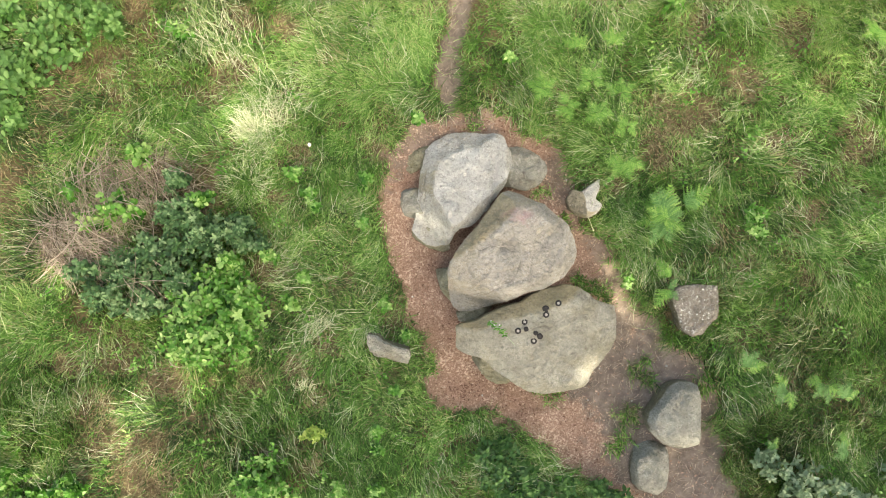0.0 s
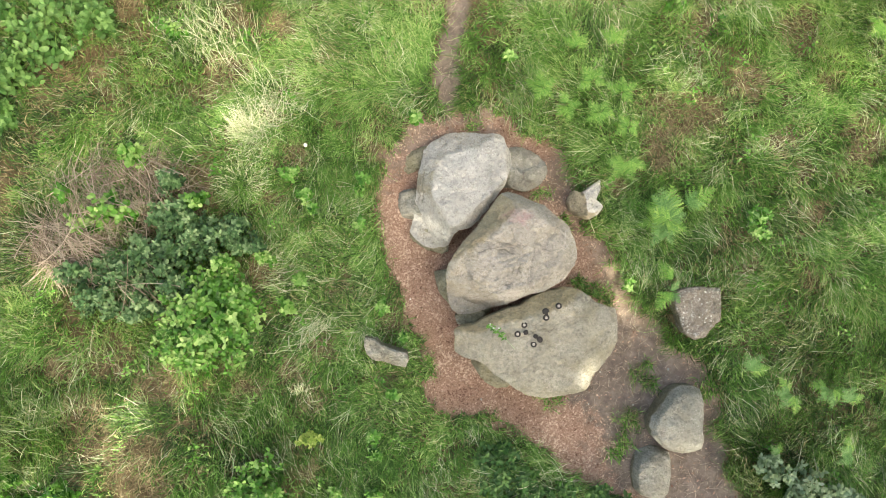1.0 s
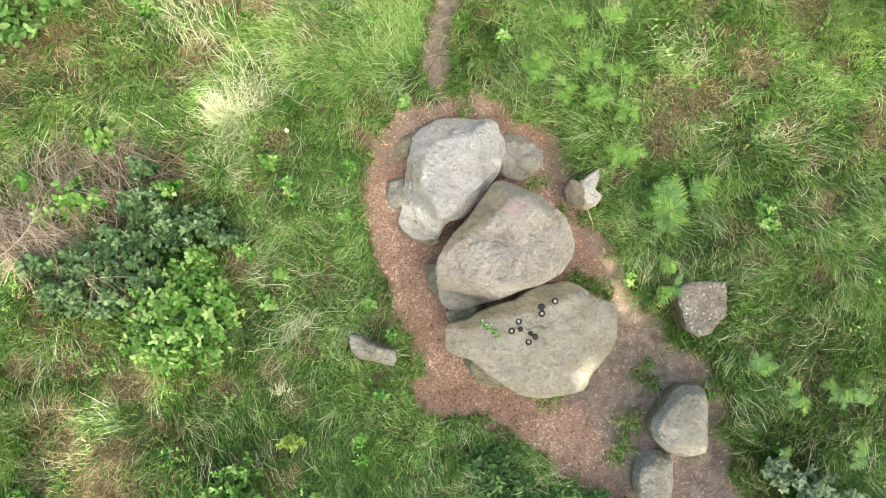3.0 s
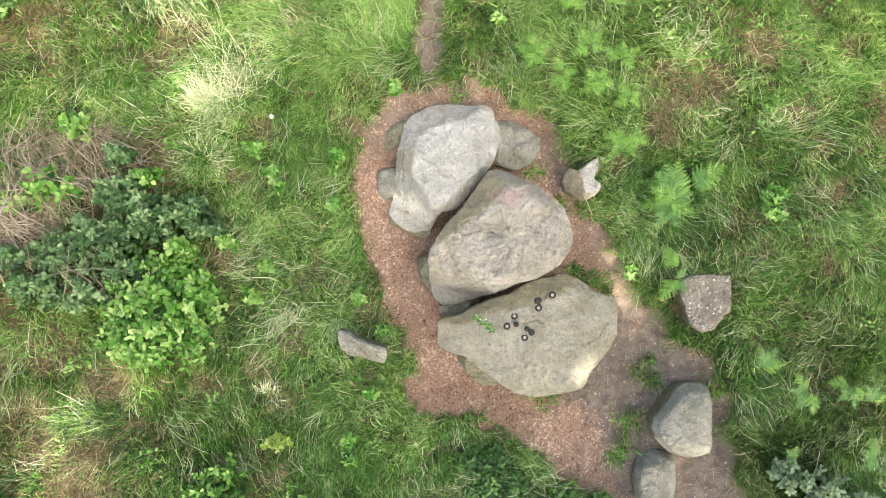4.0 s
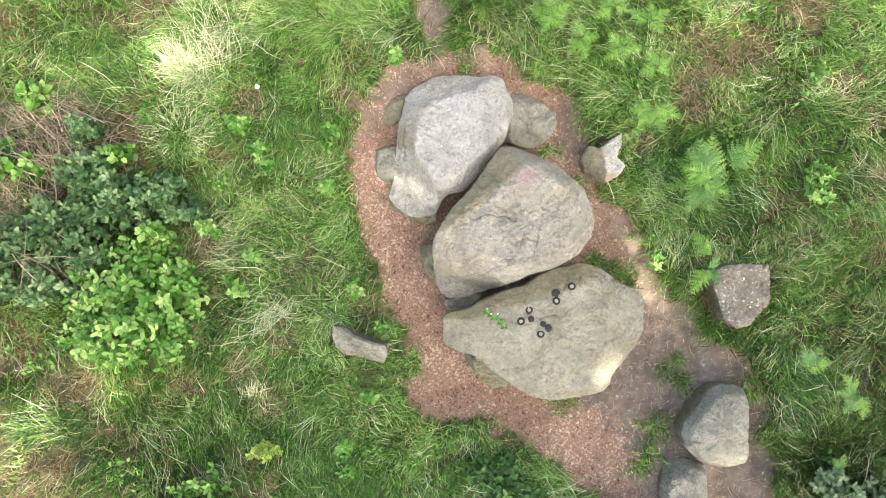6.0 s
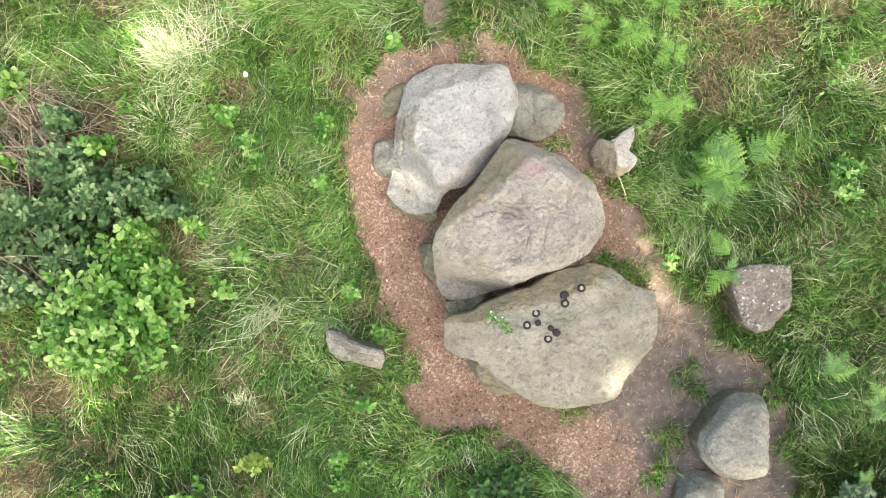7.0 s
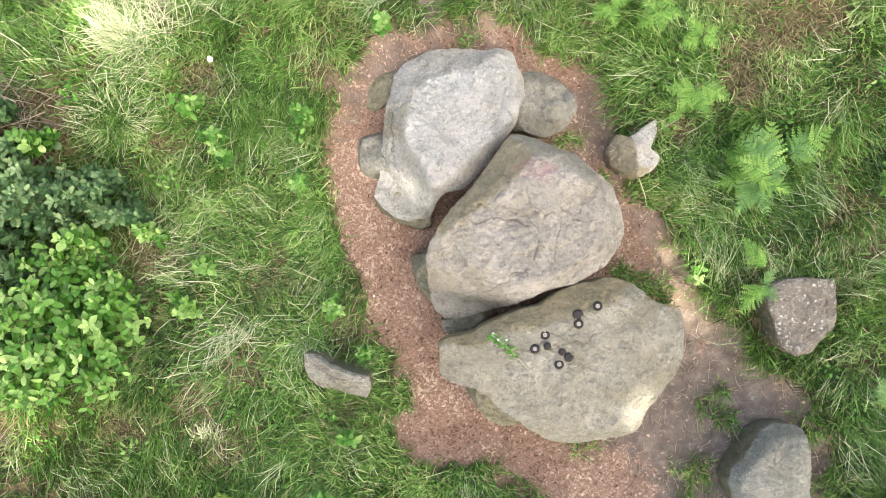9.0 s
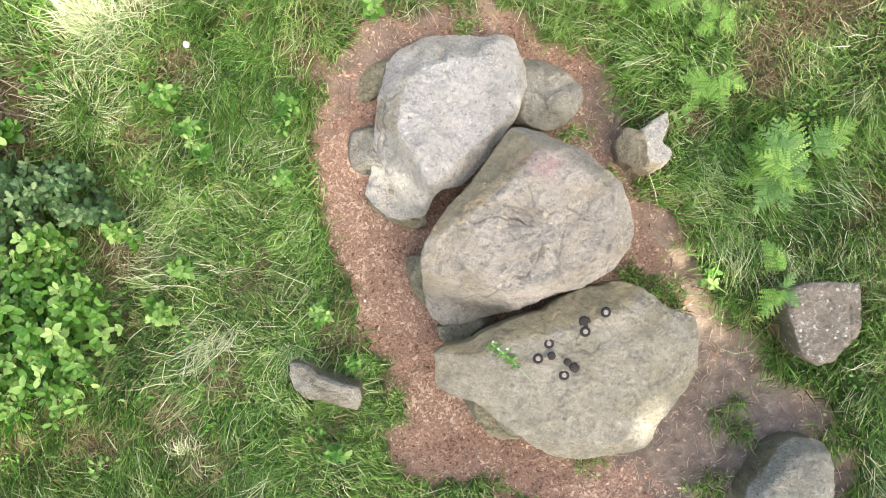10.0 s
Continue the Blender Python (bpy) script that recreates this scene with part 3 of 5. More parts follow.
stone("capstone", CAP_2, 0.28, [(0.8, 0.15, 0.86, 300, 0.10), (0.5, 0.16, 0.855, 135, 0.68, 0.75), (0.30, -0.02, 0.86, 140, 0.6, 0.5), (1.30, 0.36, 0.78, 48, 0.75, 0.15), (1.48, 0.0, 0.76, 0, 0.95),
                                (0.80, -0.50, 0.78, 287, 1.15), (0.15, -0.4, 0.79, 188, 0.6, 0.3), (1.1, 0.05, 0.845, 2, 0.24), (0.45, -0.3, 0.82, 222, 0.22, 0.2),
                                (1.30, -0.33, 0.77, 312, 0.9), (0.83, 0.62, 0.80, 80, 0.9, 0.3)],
      STONE_WARM, "warm grey granite capstone with a faded pink stain", 2, chips=2, lumps=0.03, sharp=100.0, group=CAPS,
      ledges=[(0.72, 0.10, 250, 0.04, 0.35), (1.16, 0.02, 20, 0.035, 0.25), (0.95, -0.20, 285, 0.035, 0.40), (1.38, 0.30, 320, 0.03, 0.25), (0.40, -0.30, 200, 0.035, 0.2), (1.28, -0.22, 300, 0.03, 0.2),
              (0.62, -0.45, 275, 0.03, 0.25), (0.62, 0.36, 130, 0.045, 0.2)],
      cracks=[([(0.47, -0.02), (0.58, 0.03), (0.68, 0.04), (0.86, -0.01)], 0.011, 0.015), ([(0.98, 0.04), (1.04, 0.08), (1.10, 0.06), (1.09, -0.06), (1.08, -0.15), (1.06, -0.31)], 0.009, 0.013),
              ([(0.68, 0.26), (0.60, 0.18), (0.50, 0.14)], 0.011, 0.013), ([(0.19, -0.23), (0.18, -0.30), (0.21, -0.35), (0.27, -0.38)], 0.009, 0.010),
              ([(0.60, -0.45), (0.68, -0.41), (0.80, -0.39), (0.88, -0.31), (0.92, -0.19)], 0.011, 0.015), ([(0.27, -0.59), (0.48, -0.55), (0.68, -0.47), (0.80, -0.40)], 0.009, 0.010),
              ([(1.10, 0.06), (1.24, 0.02), (1.40, 0.03)], 0.009, 0.007), ([(0.78, 0.30), (0.86, 0.16), (0.98, 0.04)], 0.009, 0.008), ([(0.86, -0.01), (0.95, -0.10), (0.92, -0.19)], 0.009, 0.010)])
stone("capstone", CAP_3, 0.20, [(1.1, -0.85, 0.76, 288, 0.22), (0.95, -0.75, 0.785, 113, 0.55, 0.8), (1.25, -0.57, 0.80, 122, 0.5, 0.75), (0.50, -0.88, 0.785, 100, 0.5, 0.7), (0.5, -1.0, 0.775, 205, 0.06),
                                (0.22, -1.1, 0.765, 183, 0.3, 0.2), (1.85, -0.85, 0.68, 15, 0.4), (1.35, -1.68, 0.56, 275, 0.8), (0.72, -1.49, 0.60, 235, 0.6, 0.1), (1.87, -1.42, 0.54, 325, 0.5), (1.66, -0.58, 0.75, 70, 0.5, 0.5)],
      STONE_GREEN, "greenish grey granite capstone with a broad flat top", 3, chips=0, lumps=0.02, sharp=80.0, group=CAPS,
      ledges=[(1.75, -1.2, 340, 0.02, 0.25)],
      cracks=[([(1.00, -0.85), (1.10, -0.87), (1.19, -0.83), (1.23, -0.74)], 0.009, 0.008), ([(1.04, -1.01), (1.14, -0.96), (1.31, -0.93), (1.39, -0.88)], 0.011, 0.010),
              ([(0.60, -0.80), (0.78, -0.78), (0.95, -0.70)], 0.009, 0.008), ([(0.30, -0.95), (0.48, -0.93)], 0.009, 0.007)])
UPS = "supporting stones of the tomb"
stone("support_stone", [(-0.55, 1.22), (-0.45, 1.28), (-0.22, 1.36), (-0.08, 1.36), (-0.13, 1.09), (-0.30, 1.06), (-0.45, 0.98), (-0.53, 1.06), (-0.56, 1.16)], 0.0,
      [(-0.3, 1.2, 0.31, 195, 0.25, 0.2), (-0.35, 1.28, 0.32, 112, 0.9, 0.4)], STONE_MOSSY, "mossy granite boulder half under a capstone", 4, lumps=0.02, group=UPS)
stone("support_stone", [(-0.61, 0.79), (-0.49, 0.82), (-0.35, 0.81), (-0.22, 0.72), (-0.22, 0.36), (-0.42, 0.27), (-0.48, 0.34), (-0.55, 0.54), (-0.60, 0.68)], 0.0,
      [(-0.42, 0.6, 0.29, 195, 0.4, 0.0), (-0.45, 0.76, 0.29, 100, 0.6, 0.4), (-0.52, 0.42, 0.24, 205, 1.3, 0.6)], STONE_GREY, "mossy granite boulder half under a capstone", 5, lumps=0.02, group=UPS)
stone("support_stone", [(0.76, 1.26), (0.85, 1.33), (0.96, 1.35), (1.12, 1.30), (1.23, 1.23), (1.32, 1.15), (1.35, 1.01), (1.28, 0.88), (1.19, 0.83), (1.07, 0.78), (0.96, 0.80), (0.82, 0.83), (0.71, 0.88)], 0.0,
      [(1.0, 1.03, 0.40, 20, 0.30), (1.0, 1.20, 0.39, 75, 0.8, 0.3), (1.22, 0.95, 0.35, 330, 0.8, 0.2), (1.05, 0.90, 0.38, 275, 0.6, 0.1)], STONE_GREY, "rough grey granite boulder beside a capstone", 6, group=UPS,
      ledges=[(1.08, 1.10, 60, 0.04, 0.2), (1.05, 0.95, 300, 0.035, 0.2)], cracks=[([(0.92, 1.05), (1.02, 1.0), (1.05, 0.9), (1.15, 0.86)], 0.009, 0.010)])
stone("support_stone", [(-0.11, -0.26), (0.05, -0.22), (0.24, -0.23), (0.24, -0.65), (0.09, -0.67), (-0.02, -0.55), (-0.09, -0.37)], -0.1,
      [(0.05, -0.4, 0.30, 190, 0.5)], STONE_MOSSY, "mossy granite boulder under the edge of a capstone", 7, group=UPS)
stone("support_stone", [(-0.47, 0.26), (-0.37, 0.14), (-0.18, 0.02), (0.00, -0.03), (0.08, 0.00), (0.09, 0.14), (0.00, 0.26), (-0.33, 0.33)], -0.05,
      [(-0.1, 0.12, 0.24, 250, 0.4)], STONE_MOSSY, "mossy granite boulder under the edge of a capstone", 8, group=UPS)
stone("support_stone", [(0.35, -1.38), (0.54, -1.35), (0.85, -1.50), (0.99, -1.73), (0.85, -1.77), (0.71, -1.78), (0.59, -1.72), (0.50, -1.62), (0.40, -1.50)], -0.15,
      [(0.65, -1.5, 0.24, 230, 0.35, 0.1)], STONE_MOSSY, "mossy granite boulder under the edge of a capstone", 9, group=UPS)
stone("support_stone", [(0.17, -0.82), (0.51, -0.72), (0.65, -0.74), (0.54, -0.86), (0.42, -0.92), (0.28, -0.96), (0.19, -0.93)], -0.1,
      [(0.35, -0.84, 0.30, 240, 0.3)], STONE_MOSSY, "mossy granite boulder wedged between two capstones", 10, group=UPS)
stone("support_stone", [(1.1, 0.5), (1.5, 0.3), (1.5, -0.2), (1.2, -0.3), (0.9, 0.2)], -0.1, [(1.2, 0.1, 0.34, 0, 0.05)], STONE_MOSSY,
      "mossy granite boulder under a capstone", 14, group=UPS)
stone("support_stone", [(1.3, -0.7), (1.95, -0.85), (1.95, -1.3), (1.5, -1.5), (1.2, -1.2)], -0.1, [(1.6, -1.0, 0.28, 0, 0.05)], STONE_MOSSY,
      "mossy granite boulder under a capstone", 15, group=UPS)
stone("support_stone", [(0.2, 0.9), (0.6, 1.25), (0.75, 1.0), (0.6, 0.6), (0.3, 0.5)], -0.1, [(0.5, 0.9, 0.28, 0, 0.05)], STONE_MOSSY,
      "mossy granite boulder under a capstone", 16, group=UPS)
stone("standing_stone", [(1.61, 0.66), (1.67, 0.78), (1.75, 0.74), (1.90, 0.84), (2.02, 0.92), (2.01, 0.80), (1.95, 0.66), (2.06, 0.57), (1.97, 0.47), (1.86, 0.41), (1.74, 0.46), (1.65, 0.53)],
      -0.05, [(1.80, 0.60, 0.46, 200, 1.2, 0.9), (1.82, 0.60, 0.46, 10, 0.35), (1.86, 0.48, 0.43, 285, 0.9, 0.8)], STONE_PALE, "small pointed pale stone in the grass edge", 11, 0.01, 4, 0.012)
stone("slab", [(-0.96, -1.07), (-0.83, -1.09), (-0.75, -1.17), (-0.58, -1.23), (-0.45, -1.27), (-0.42, -1.37), (-0.46, -1.46), (-0.61, -1.43), (-0.75, -1.37), (-0.86, -1.37),
               (-0.95, -1.29), (-0.97, -1.17)], 0.0, [(-0.67, -1.24, 0.52, 240, 0.30), (-0.61, -1.16, 0.52, 62, 0.15), (-0.50, -1.37, 0.49, -20, 0.5), (-0.8, -1.3, 0.47, 250, 0.8, 0.3)], STONE_GREY,
      "narrow grey stone slab tilted in the grass", 12, 0.02, 0, 0.03, ledges=[(-0.66, -1.27, 240, 0.035, 0.34)], cracks=[([(-0.9, -1.2), (-0.7, -1.27), (-0.5, -1.33)], 0.009, 0.007)])
stone("flat_stone", [(2.94, -0.59), (2.99, -0.50), (3.08, -0.46), (3.26, -0.45), (3.45, -0.46), (3.60, -0.46), (3.63, -0.59), (3.59, -0.72), (3.54, -0.87), (3.46, -0.92), (3.39, -1.03), (3.36, -1.09),
                     (3.20, -1.11), (3.11, -1.06), (3.05, -0.97), (3.00, -0.81), (2.95, -0.69)], 0.0, [(3.3, -0.75, 0.42, 235, 0.10), (3.46, -0.75, 0.40, -8, 0.25, 0.1)], STONE_BROWN,
      "flat brownish stone with white lichen spots in the grass", 13, 0.02, 2, 0.02, cracks=[([(3.44, -0.60), (3.42, -0.75), (3.45, -0.90)], 0.011, 0.015), ([(3.2, -0.55), (3.3, -0.62), (3.28, -0.7)], 0.009, 0.006)])
stone("boulder", [(2.82, -1.91), (2.93, -1.78), (3.04, -1.72), (3.20, -1.72), (3.30, -1.75), (3.33, -1.85), (3.33, -2.16), (3.32, -2.41), (3.28, -2.54), (3.18, -2.61), (3.07, -2.62), (2.93, -2.57),
                  (2.79, -2.47), (2.68, -2.35), (2.65, -2.22), (2.68, -2.10), (2.76, -1.99)], -0.1,
      [(3.0, -2.1, 0.50, 100, 0.06), (3.24, -2.15, 0.48, 2, 1.0), (2.80, -2.2, 0.47, 170, 0.32, 0.1), (3.0, -2.36, 0.49, 262, 0.55), (3.05, -2.5, 0.42, 268, 1.4, 0.3), (3.05, -1.85, 0.46, 95, 0.6, 0.3)],
      STONE_GREY, "rounded grey boulder on bare soil", 17, 0.10, 0, 0.014, sharp=45.0)
stone("boulder", [(2.49, -2.75), (2.56, -2.58), (2.67, -2.53), (2.82, -2.54), (2.95, -2.62), (2.98, -2.81), (2.96, -2.99), (2.92, -3.14), (2.79, -3.25), (2.64, -3.19), (2.50, -3.10), (2.47, -2.92)],
      -0.1, [(2.72, -2.85, 0.34, 200, 0.12), (2.86, -2.85, 0.33, 0, 0.9), (2.74, -3.05, 0.33, 270, 0.6, 0.2), (2.7, -2.65, 0.33, 90, 0.6, 0.4), (2.6, -2.85, 0.33, 180, 0.5, 0.3)], STONE_GREY,
      "low rounded grey boulder on bare soil", 18, 0.10, 2, 0.014, sharp=45.0)


# ---- grass ----
def clear_of_stones(x, y, gap=0.045):
    keep = np.ones(len(x), bool)
    for o in OUTLINES:
        p = np.array(o)
        lo, hi = p.min(0) - 0.1, p.max(0) + 0.1
        near = (x > lo[0]) & (x < hi[0]) & (y > lo[1]) & (y < hi[1])
        keep[near] &= edge_distance(x[near], y[near], o) > gap
    return keep


def blades(x, y, heading, length, lean, width, tint, dry, name, label, mat=GRASS):
    """Grass as curved tapering strips; one mesh."""
    n = len(x)
    s = np.array([0.0, 0.4, 0.75, 1.0])
    wid = np.array([1.0, 0.9, 0.6, 0.0])
    along = np.sin(lean)[:, None] * (0.55 * s + 0.45 * s ** 2) * length[:, None]
    up = np.cos(lean)[:, None] * s * length[:, None] + np.sin(lean)[:, None] * length[:, None] * (0.42 * s - 0.36 * s ** 2.2)
    cx, sx = np.cos(heading)[:, None], np.sin(heading)[:, None]
    wild = np.random.default_rng(5)
    curl = (wild.normal(0, 0.30, n)[:, None] * s ** 2 + wild.normal(0, 0.16, n)[:, None] * np.sin(np.pi * s)) * length[:, None]
    mx, my = x[:, None] + along * cx - curl * sx, y[:, None] + along * sx + curl * cx
    mz = level(x, y)[:, None] - 0.01 + up
    ox, oy = -sx * width[:, None] * wid / 2, cx * width[:, None] * wid / 2
    left, right = np.stack([mx + ox, my + oy, mz], -1), np.stack([mx - ox, my - oy, mz], -1)
    v = np.concatenate([np.stack([left[:, :3], right[:, :3]], 2).reshape(n, 6, 3), left[:, 3:]], 1)
    f = np.array([(0, 1, 3), (0, 3, 2), (2, 3, 5), (2, 5, 4), (4, 5, 6)])
    faces = (f[None] + (np.arange(n) * 7)[:, None, None]).reshape(-1, 3)
    # Roots darkened, tips lightened: shade deep between blades is put into the tint.
    root_shade = np.array([0.15, 0.15, 0.70, 0.70, 1.05, 1.05, 1.2])
    me = raw_mesh(name, v.reshape(-1, 3), faces, [mat], True, tint=np.clip(tint[:, None] * root_shade, 0, 1), dry=np.repeat(dry, 7))
    return tagged(new(name, me), label, "grass", kind="stuff")


TUFTS = [(1.88, -0.50, 0.12), (2.04, -0.58, 0.10), (1.78, -0.42, 0.06), (2.18, -0.66, 0.06), (1.30, 0.72, 0.08), (0.42, 1.62, 0.06), (1.35, -1.93, 0.12), (1.55, -1.90, 0.08), (2.45, -2.35, 0.12), (2.50, -2.15, 0.1),
         (2.62, -1.62, 0.12), (2.75, -1.70, 0.08), (-0.25, -1.42, 0.10), (-0.15, -1.6, 0.08), (3.45, -1.75, 0.1), (1.62, 0.35, 0.05), (2.30, -2.62, 0.08), (-0.95, -1.38, 0.10), (-0.75, -1.50, 0.08), (-1.02, -1.08, 0.08), (2.06, 0.62, 0.07), (2.08, 0.85, 0.06), (2.93, -0.72, 0.07), (3.05, -1.10, 0.08), (3.30, -1.18, 0.08), (3.72, -0.62, 0.08), (3.30, -0.40, 0.08), (3.60, -1.0, 0.07)]


def grow_grass(seed, clumps, per, rx, ry, longest, widest, name, label, hole=None, lean=1.05, order=0.35, fan=0.2, pale=0.0, straw=0.07, tufts=(), favour=None, mat=GRASS):
    """Clumps of blades that lie over with the lie of the meadow."""
    rng = np.random.default_rng(seed)
    cx, cy = rng.uniform(-rx, rx, clumps), rng.uniform(-ry, ry, clumps)
    if hole:
        far = (np.abs(cx) > hole[0]) | (np.abs(cy) > hole[1])
        cx, cy = cx[far], cy[far]
    if favour:
        ok = rng.random(len(cx)) < np.clip(0.55 + favour * lattice(cx, cy, 0.9, 38), 0.1, 1)
        cx, cy = cx[ok], cy[ok]
    sown = len(cx)
    for tx, ty, tr in tufts:
        k = int(2 + 36 * tr)
        cx, cy = np.append(cx, tx + rng.normal(0, tr * 0.8, k)), np.append(cy, ty + rng.normal(0, tr * 0.8, k))
    flow = 2.6 * lattice(cx, cy, 1.1, 31) + 1.2 * lattice(cx, cy, 0.4, 32) + 3.9
    size = 0.6 + 0.5 * rng.random(len(cx)) + 0.25 * lattice(cx, cy, 0.7, 33)
    # Into the tint go south-east tree shade, deeper green there, and east light.
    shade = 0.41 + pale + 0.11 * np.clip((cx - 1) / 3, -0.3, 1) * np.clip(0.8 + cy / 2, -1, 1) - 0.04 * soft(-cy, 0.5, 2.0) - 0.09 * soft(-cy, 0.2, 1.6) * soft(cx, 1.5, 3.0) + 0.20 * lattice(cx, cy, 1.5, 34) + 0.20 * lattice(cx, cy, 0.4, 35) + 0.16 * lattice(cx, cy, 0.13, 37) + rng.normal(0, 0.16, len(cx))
    size[sown:] *= 1.05
    shade[sown:] += 0.12
    rep = lambda a: np.repeat(a, per)
    m = len(cx) * per
    spot = 0.18 * longest
    x, y = rep(cx) + rng.normal(0, spot, m), rep(cy) + rng.normal(0, spot, m)
    bare, mulch, worn, sun_fleck, thin = covers(x, y)
    keep = ((rng.random(m) > bare * 1.02) & (rng.random(m) > 0.62 * thin)) | (np.arange(m) >= sown * per)
    keep &= clear_of_stones(x, y)
    out = np.arctan2(y - rep(cy), x - rep(cx))
    heading = np.where(rng.random(m) < fan, out, rep(flow) + rng.normal(0, order, m))
    length = longest * rep(size) * rng.uniform(0.45, 1.1, m) * (1 - 0.5 * thin) * (1 - 0.3 * bare)
    tilt = np.clip(rng.normal(lean, 0.24, m), 0.15, 1.42)
    tint = np.clip(rep(shade) + rng.normal(0, 0.17, m), 0.0, 1)
    share = straw + 0.4 * thin + 0.10 * np.maximum(lattice(x, y, 0.8, 36), 0)
    dry = np.where(rng.random(m) < share, rng.uniform(0.5, 1.0, m), 0.06 * rng.random(m))
    width = widest * rng.uniform(0.4, 1.25, m)
    lie = length * np.sin(tilt) * 0.9
    ends = covers(x + lie * np.cos(heading), y + lie * np.sin(heading))[0]
    k = keep & ((rng.random(m) > 0.70 * ends) | (np.arange(m) >= sown * per))
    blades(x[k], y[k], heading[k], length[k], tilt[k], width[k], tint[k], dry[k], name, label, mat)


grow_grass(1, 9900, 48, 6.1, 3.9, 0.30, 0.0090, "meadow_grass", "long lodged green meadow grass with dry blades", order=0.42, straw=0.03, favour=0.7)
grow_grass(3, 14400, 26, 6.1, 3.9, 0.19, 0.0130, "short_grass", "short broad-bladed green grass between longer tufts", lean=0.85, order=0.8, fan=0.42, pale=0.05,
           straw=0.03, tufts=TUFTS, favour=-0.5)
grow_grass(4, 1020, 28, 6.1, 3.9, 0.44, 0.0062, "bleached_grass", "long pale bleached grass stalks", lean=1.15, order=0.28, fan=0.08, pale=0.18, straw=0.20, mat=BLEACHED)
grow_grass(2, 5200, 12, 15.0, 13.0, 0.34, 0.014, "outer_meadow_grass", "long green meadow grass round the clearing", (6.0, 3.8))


def grow_thatch():
    rng = np.random.default_rng(6)
    n = 420000
    x, y = rng.uniform(-6, 6, n), rng.uniform(-4, 4, n)
    bare, mulch, worn, sun_fleck, thin = covers(x, y)
    keep = (rng.random(n) < np.maximum(0.32 * thin * (1 - bare), 0.03 * (1 - bare)) + 0.05 * soft(bare, 0.05, 0.4) * soft(bare, 0.95, 0.5)) & clear_of_stones(x, y)
    x, y = x[keep], y[keep]
    n = len(x)
    h = 2.6 * lattice(x, y, 0.5, 41) + rng.normal(0, 1.2, n)
    blades(x, y, h, rng.uniform(0.06, 0.22, n), np.clip(rng.normal(1.25, 0.12, n), 0.6, 1.45), rng.uniform(0.004, 0.009, n), np.clip(rng.normal(0.45, 0.25, n), 0, 1),
           np.ones(n), "dead_thatch", "dry brown dead grass matted on the ground", THATCH)


def bleached_tuft(x, y, r, count, longest, seed, way=None):
    rng = np.random.default_rng(seed)
    px, py = x + rng.normal(0, r, count), y + rng.normal(0, r, count)
    h = np.arctan2(py - y, px - x) if way is None else np.where(rng.random(count) < 0.3, rng.uniform(0, 6.28, count), way + rng.normal(0, 0.45, count))
    ob = blades(px, py, h, longest * rng.uniform(0.4, 1.1, count), np.clip(rng.normal(0.9, 0.3, count), 0.1, 1.4), rng.uniform(0.004, 0.008, count),
                np.clip(rng.normal(0.85, 0.15, count), 0, 1), np.where(rng.random(count) < 0.6, rng.uniform(0.3, 0.95, count), 0.05), "grass_tuft", "tuft of pale bleached long grass", BLEACHED)
    tagged(ob, kind="thing", group="bleached tufts")


grow_thatch()
for i, (x, y, r, n, ln, way) in enumerate([(-2.33, 1.42, 0.05, 230, 0.42, 2.2), (-2.42, 0.82, 0.09, 300, 0.26, None), (-2.20, 1.5, 0.10, 160, 0.45, 2.3), (-1.72, -1.78, 0.03, 90, 0.28, 1.8),
                                           (-2.0, 1.75, 0.15, 90, 0.5, 2.0), (-2.6, 2.5, 0.2, 160, 0.5, 2.2), (-0.95, 2.85, 0.06, 120, 0.2, None), (-1.55, -0.85, 0.09, 160, 0.4, 4.2), (-1.0, -1.0, 0.05, 90, 0.3, 4.6)]):
    bleached_tuft(x, y, r, n, ln, 300 + i, way)


# ---- loose mulch ----
def build_mulch():
    rng = np.random.default_rng(8)
    n = 150000
    x, y = rng.uniform(-1.1, 3.9, n), rng.uniform(-3.6, 2.0, n)
    bare, mulch, worn, pale, thin = covers(x, y)
    keep = (rng.random(n) < mulch * (1 - 0.95 * worn) * (1 - 0.8 * pale))
    for o in OUTLINES[:3]:
        keep &= edge_distance(x, y, o) > -0.25
    x, y = x[keep], y[keep]
    n = len(x)
    v = np.array([(-0.5, -0.05, 0), (-0.12, -0.3, 0.06), (0.5, -0.2, 0.02), (0.32, 0.1, 0.08), (0.12, 0.3, 0.12), (-0.3, 0.1, 0.05)])
    f = np.array([(0, 1, 4, 5), (1, 2, 3, 4)])
    rot = turns(rng.uniform(0, 6.28, n), rng.normal(0, 0.10, n), rng.normal(0, 0.12, n))
    rot[:, :, 1] *= rng.uniform(0.25, 1.0, n)[:, None]
    p = np.stack([x, y, level(x, y) - 0.026 + 0.012 * lattice(x, y, 0.07, 21) + rng.uniform(0, 0.008, n)], 1)
    verts, faces = spread((v, f), p, rot, 0.008 + 0.042 * rng.random(n) ** 2.2)
    tint = np.repeat(np.clip(rng.normal(0.54, 0.23, n) + 0.22 * lattice(x, y, 0.4, 71) + 0.20 * lattice(x, y, 0.11, 72), 0, 1), len(v))
    me = raw_mesh("mulch", verts, faces, [CHIP], False, tint=tint)
    tagged(new("mulch", me), "reddish brown bark flakes and dead leaves strewn on soil", "mulch", kind="stuff")


build_mulch()


